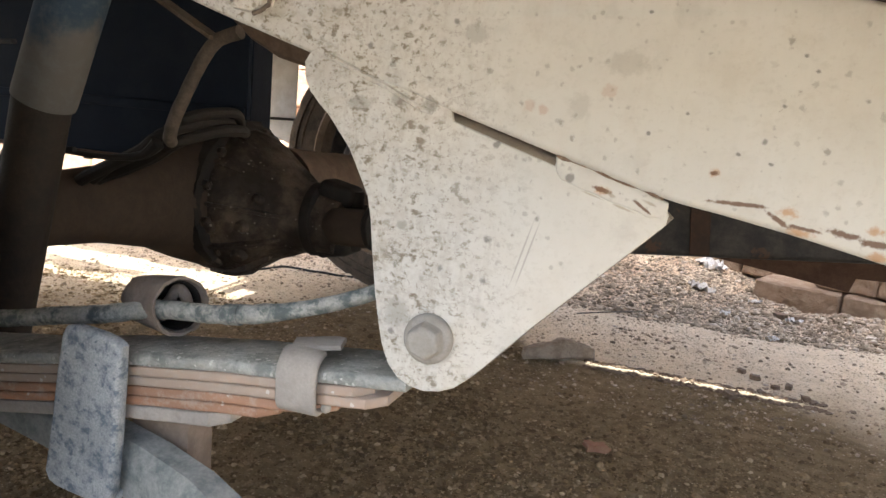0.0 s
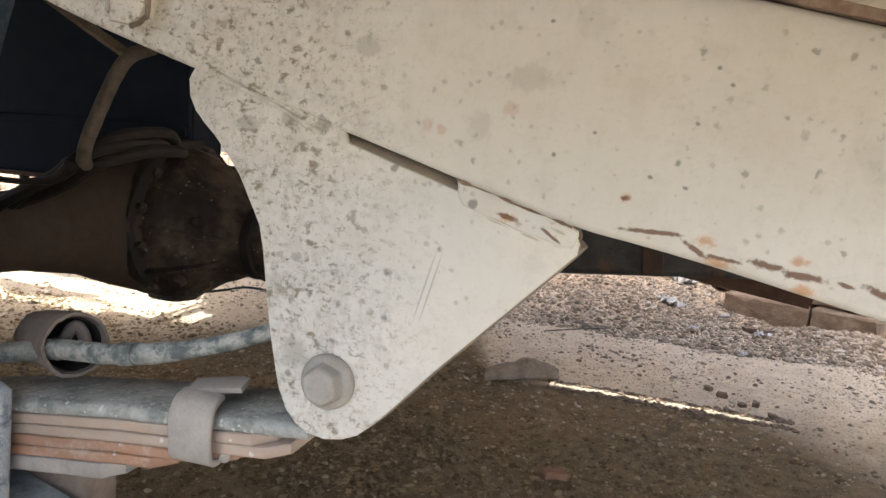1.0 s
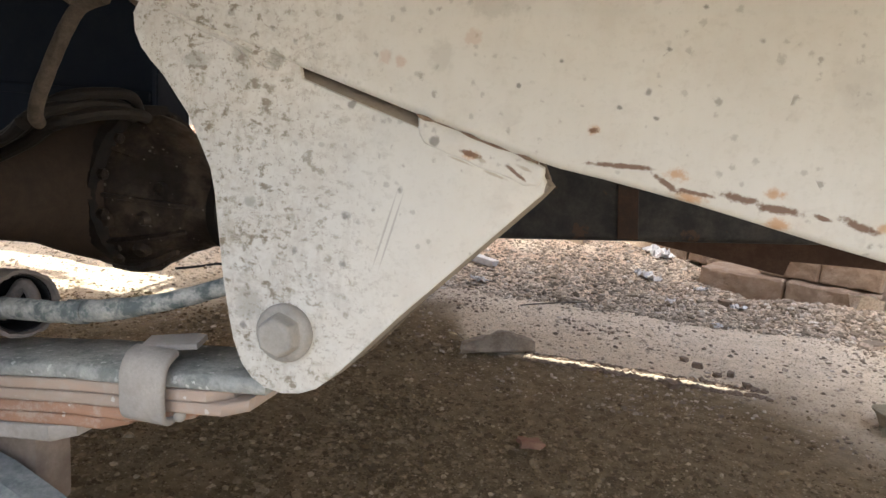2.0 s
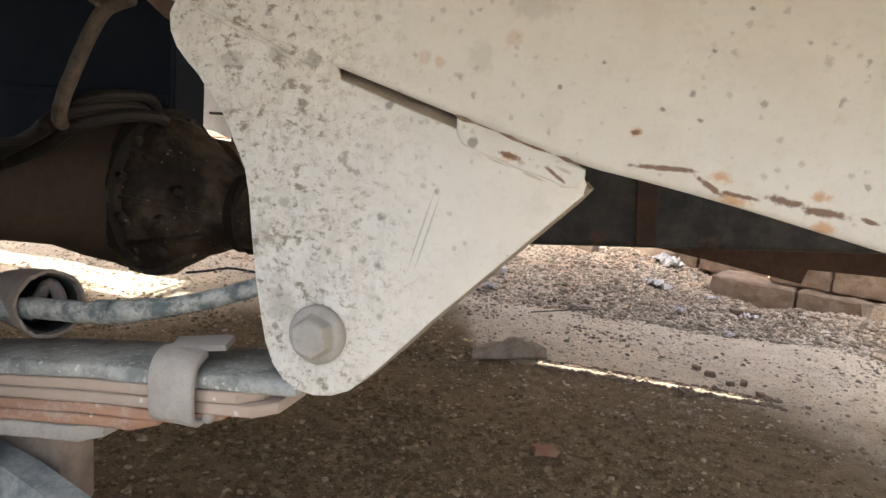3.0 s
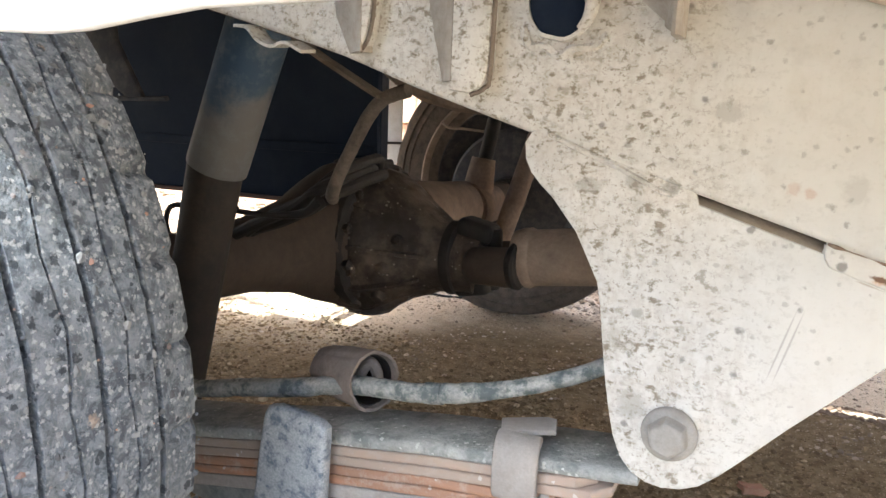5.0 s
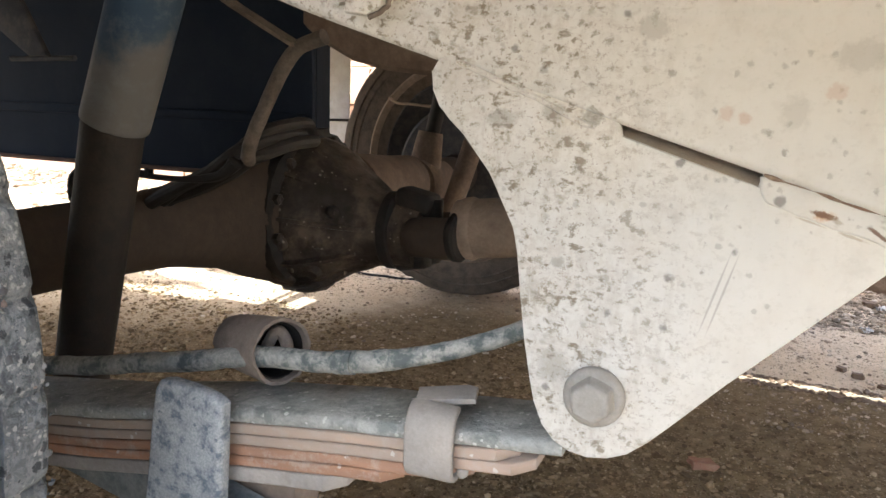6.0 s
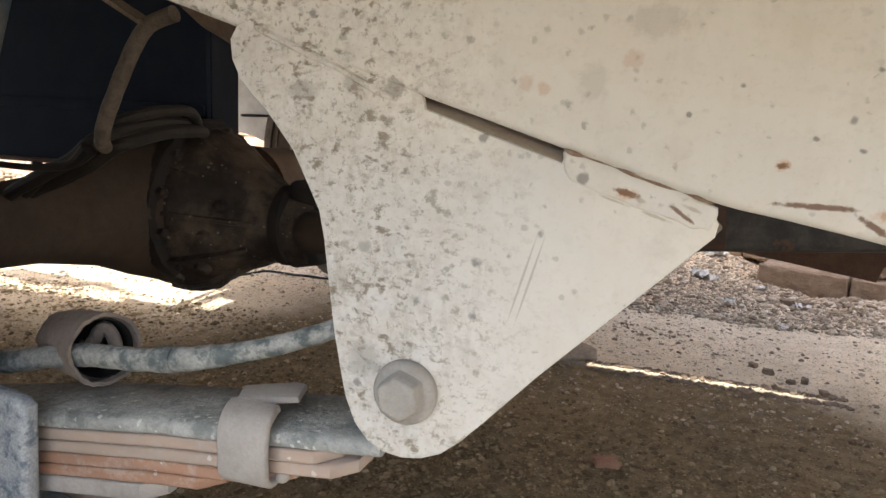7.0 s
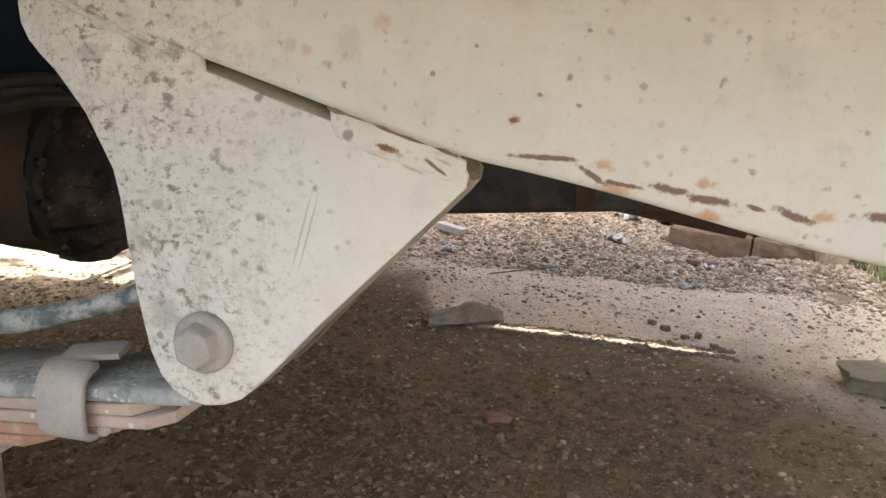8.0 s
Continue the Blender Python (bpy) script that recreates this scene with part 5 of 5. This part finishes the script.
def floor_mesh():
    holes = sun_holes()
    xs = sorted({-2.3, 0.74, *(v for h in holes for v in h[:2])})
    ys = sorted({0.13, 2.235, *(v for h in holes for v in h[2:])})
    bm = bmesh.new()
    for x0, x1 in zip(xs, xs[1:]):
        for y0, y1 in zip(ys, ys[1:]):
            mx, my = (x0 + x1) / 2, (y0 + y1) / 2
            if not any(h[0] < mx < h[1] and h[2] < my < h[3] for h in holes):
                bm.faces.new([bm.verts.new(p) for p in ((x0, y0, BED_Z), (x1, y0, BED_Z), (x1, y1, BED_Z), (x0, y1, BED_Z))])
    bmesh.ops.remove_doubles(bm, verts=bm.verts, dist=1e-5)
    bmesh.ops.solidify(bm, geom=bm.faces[:], thickness=-0.004)
    return bm


part("bed_floor", floor_mesh(), BED, truck, "unseen pale underside of the load bed, pierced for the sun patches")
for x in (-0.95, -0.55, 0.45):
    part("bed_bearer", box(x - 0.03, x + 0.03, 0.14, 2.23, 0.815, 0.868, 0.004), BED, truck, "dusty bed cross bearer")
# unseen front end of the bed, low enough to let the sun past
part("head_board", box(0.742, 0.77, 0.135, 2.262, 0.80, 1.05, 0.004), BODY, truck, "unseen white head board")

# ---- yard ----
def block_wall(name, rows, label, skin=None):
    wall = thing(name, (rows[0][0], rows[0][1], 0), label, "wall", kind="structure")
    shared = {}
    for x0, y0, x1, y1, z, count, tall, deep in rows:
        step = Vector((x1 - x0, y1 - y0, 0)) / count
        turn = math.degrees(math.atan2(step.y, step.x))
        for i in range(count):
            key = (round(step.length, 3), tall, i % 3)
            if key not in shared:
                bm = box(-step.length / 2 + 0.002, step.length / 2 - 0.002, -deep / 2, deep / 2, 0, tall - 0.003, 0.006, 1)
                bmesh.ops.subdivide_edges(bm, edges=[e for e in bm.edges if e.calc_length() > 0.03], cuts=9, use_grid_fill=True)
                for v in bm.verts:
                    v.co += 0.005 * noise.noise_vector(v.co * 14 + Vector((i * 3.1, 0, 0))) + 0.005 * noise.noise_vector(v.co * 34 + Vector((0, i * 2.3, 0)))
                me = bpy.data.meshes.new("block")
                bm.to_mesh(me)
                bm.free()
                me.materials.append(skin or BRICK)
                shared[key] = me
            ob = new("block", shared[key])
            c = Vector((x0, y0, 0)) + step * (i + 0.5)
            ob.matrix_basis = pose(c.x, c.y + 0.004 * math.sin(i * 5 + z * 40), z, 0, 0, turn + 1.2 * math.sin(i * 7.3 + z * 31))
            ob.parent = wall
            ob.matrix_parent_inverse = Matrix.Translation(-wall.location)
    return wall


block_wall("low_wall", [(0.425, 2.80, 0.935, 2.60, -0.02, 2, 0.115, 0.16), (0.60, 2.76, 0.945, 2.62, 0.095, 2, 0.085, 0.14)], "low broken wall of dusty brown blocks")
block_wall("back_wall", [(-1.05, 3.42, 0.62, 3.02, 0.055, 7, 0.10, 0.14), (-1.0, 3.44, 0.50, 3.06, 0.155, 6, 0.10, 0.14)], "low wall of dusty blocks behind the rubble")
block_wall("boundary_wall", [(-1.12 - 0.2 * (i % 2), 3.50, -6.4 - 0.2 * (i % 2), 4.24, -0.02 + 0.19 * i, 13, 0.19, 0.19) for i in range(8)], "sunlit wall of peach blocks behind the yard", PEACH)

# unseen wall, added to bounce warm light onto the ground under the truck
yard_wall = part("yard_wall", box(-1.1, 6.0, 4.55, 4.75, -0.05, 2.3, 0.01), RENDERED)
tagged(yard_wall, "unseen plain peach wall added to bounce light and close the yard", "wall", kind="structure")

stones("gravel", GRIT, 52000, in_near, (0.0009, 0.0058), 1, "loose brown gravel", "gravel")
stones("pebbles", GRIT, 7000, in_close, (0.0026, 0.0088), 10, "scattered small pebbles on brown earth", "gravel")
stones("grit", GREY_GRIT, 85000, in_far, (0.0012, 0.0068), 2, "loose pale grit on pale dust", "gravel")
stones("rubble", EARTH_GRIT, 17000, in_heap, (0.0014, 0.0088), 3, "loose earthy rubble before the low wall", "rubble")
stones("clods", EARTH_GRIT, 4200, in_heap, (0.003, 0.0125), 14, "crumbling clods of earth over the rubble", "rubble", 0.8)
stones("spoil", GREY_GRIT, 5200, on_spoil, (0.003, 0.0115), 15, "grey lumps of spoil heaped against the wall", "rubble", 0.85)
stones("axle_crumbs", GRIT, 11000, under_axle, (0.0015, 0.0075), 16, "brown crumbs of earth beneath the axle", "gravel")
stones("yard_rubble", EARTH_GRIT, 5000, in_yard, (0.004, 0.032), 6, "sunlit loose rubble before the far wall", "rubble")
stones("crumbs", CLOD, 900, by_strip, (0.0025, 0.0095), 9, "crumbs of earth along the bright streak", "gravel")
stones("wall_rubble", GREY_GRIT, 2600, by_blocks, (0.002, 0.014), 4, "grey crumbs along the foot of the wall", "rubble")


def chunk(name, x, y, sx, sy, sz, turn, material, label, category, seed, tilt=0.0):
    bm = bmesh.new()
    bmesh.ops.create_cube(bm, size=1.0)
    bmesh.ops.subdivide_edges(bm, edges=bm.edges[:], cuts=3, use_grid_fill=True)
    for v in bm.verts:
        v.co += 0.26 * noise.noise_vector(v.co * 1.3 + Vector((seed, 0, 0))) + 0.08 * noise.noise_vector(v.co * 5 + Vector((0, seed, 0)))
    bmesh.ops.transform(bm, matrix=pose(x, y, ground_height(x, y) + sz * 0.36, 0, tilt, turn) @ Matrix.Diagonal((sx, sy, sz, 1)), verts=bm.verts)
    return tagged(part(name, bm, material, smooth=True, angle=28), label, category)


chunk("concrete_chunk", 0.755, 1.60, 0.13, 0.085, 0.050, -12, CONCRETE, "broken brownish grey concrete chunk on the dust", "stone", 3)
slab = plate([(-0.088, 0.0), (-0.084, 0.022), (-0.062, 0.030), (-0.03, 0.038), (0.0, 0.046), (0.03, 0.043), (0.062, 0.036), (0.084, 0.030), (0.086, 0.0)], -0.028, 0.028, 0.004, 1)
bmesh.ops.subdivide_edges(slab, edges=slab.edges[:], cuts=2, use_grid_fill=True)
roughen(slab, 0.009, 26)
roughen(slab, 0.003, 90)
bmesh.ops.transform(slab, matrix=pose(-0.092, 1.712, -0.004, -14, 0, 28), verts=slab.verts)
tagged(part("board_piece", slab, TIMBER), "broken brown slab lying on the dust", "slab")
chunk("brick_chip", 0.068, 1.232, 0.035, 0.024, 0.012, 20, RED_CHIP, "small red brick chip trodden into brown earth", "stone", 17)
chunk("stone", 0.86, 2.50, 0.075, 0.05, 0.055, 10, EARTH_GRIT, "pale stone against the low wall", "stone", 11)
chunk("stone", 0.835, 2.27, 0.06, 0.04, 0.02, 40, GREY_GRIT, "flat pale stone on the dust", "stone", 13)
for i, (x, y, s) in enumerate(((0.36, 1.83, 0.016), (0.40, 1.78, 0.012), (0.43, 1.80, 0.014), (0.46, 1.74, 0.013), (0.33, 1.86, 0.013), (0.47, 2.50, 0.030), (0.52, 2.52, 0.026), (0.42, 3.25, 0.05), (0.30, 1.66, 0.02), (-0.05, 3.0, 0.06))):
    chunk("clod", x, y, s * 1.3, s, s * 0.8, i * 37, EARTH_GRIT if s > 0.035 else CLOD, "small clod of dry earth", "stone", 20 + i)
tagged(part("painted_offcut", box(-0.06, 0.06, -0.018, 0.018, -0.012, 0.012, 0.002, 1, pose(-0.345, 2.60, ground_height(-0.345, 2.60) + 0.016, 0, 4, -28)), PAPER), "white painted timber offcut on the rubble", "offcut")


def wrapper(x, y, s, seed, label):
    bm = bmesh.new()
    bmesh.ops.create_grid(bm, x_segments=9, y_segments=9, size=s)
    for v in bm.verts:
        p = v.co.copy()
        v.co.z = abs(noise.noise(p * (2.2 / s) + Vector((seed, 0, 0)))) * s * 1.1
        v.co += noise.noise_vector(p * (3 / s) + Vector((0, seed, 0))) * s * 0.3
    bmesh.ops.solidify(bm, geom=bm.faces[:], thickness=0.0006)
    bmesh.ops.transform(bm, matrix=pose(x, y, ground_height(x, y) + 0.004, 12, 0, seed * 50), verts=bm.verts)
    return tagged(part("wrapper", bm, PAPER), label, "litter", "litter on the rubble")


wrapper(0.255, 2.95, 0.046, 1, "crumpled white plastic wrapper on the rubble")
wrapper(0.225, 2.66, 0.04, 2, "flattened pale wrapper on the dust")
wrapper(-0.30, 2.36, 0.026, 3, "torn scrap of white paper")
wrapper(0.50, 2.50, 0.026, 4, "torn scrap of white paper")
wrapper(0.40, 2.62, 0.020, 5, "torn scrap of white paper")
wrapper(0.43, 2.26, 0.015, 6, "torn scrap of white paper")
wrapper(0.30, 2.40, 0.015, 7, "torn scrap of white paper")
twig = tagged(part("twig", tube([(-0.12, 2.15, 0.006), (-0.02, 2.22, 0.012), (0.06, 2.30, 0.008)], 0.0022, 6, 4), INNER), "thin dry twig on the dust", "twig")
cord_line = [(-1.185, 2.00), (-1.152, 2.062), (-1.12, 2.135), (-1.065, 2.143), (-1.01, 2.132), (-0.965, 2.145), (-0.918, 2.154), (-0.86, 2.175)]
tagged(part("cord", tube([(x, y, ground_height(x, y) + 0.002) for x, y in cord_line], 0.0048, 8, 8), DARK_RUBBER), "dark cord lying in the pale dust", "cord")
tagged(part("root_fibre", tube([(-0.21, 1.74, 0.02), (-0.20, 1.71, 0.03), (-0.17, 1.70, 0.012), (-0.16, 1.62, 0.006)], 0.0012, 5, 5), TIMBER), "wispy root by the board", "twig")


def tufts():
    rng = np.random.default_rng(8)
    bm = bmesh.new()
    for i in range(5200):
        x, y = (rng.uniform(1.0, 3.2), rng.uniform(2.3, 4.5)) if i % 3 else (rng.uniform(0.98, 1.6), rng.uniform(2.35, 3.3))
        h, a, lean = rng.uniform(0.04, 0.13), rng.uniform(0, 6.28), rng.uniform(0.01, 0.05)
        w = 0.003
        c, s = math.cos(a), math.sin(a)
        z = ground_height(x, y)
        p = [(x - w * s, y + w * c, z), (x + w * s, y - w * c, z), (x + lean * 0.4 * c + w * 0.7 * s, y + lean * 0.4 * s, z + h * 0.6), (x + lean * c, y + lean * s, z + h)]
        v = [bm.verts.new(q) for q in p]
        bm.faces.new((v[0], v[1], v[2]))
        bm.faces.new((v[0], v[2], v[3]))
    return bm


tagged(part("grass", tufts(), GRASS), "sparse sunlit dry grass", "grass", kind="stuff")
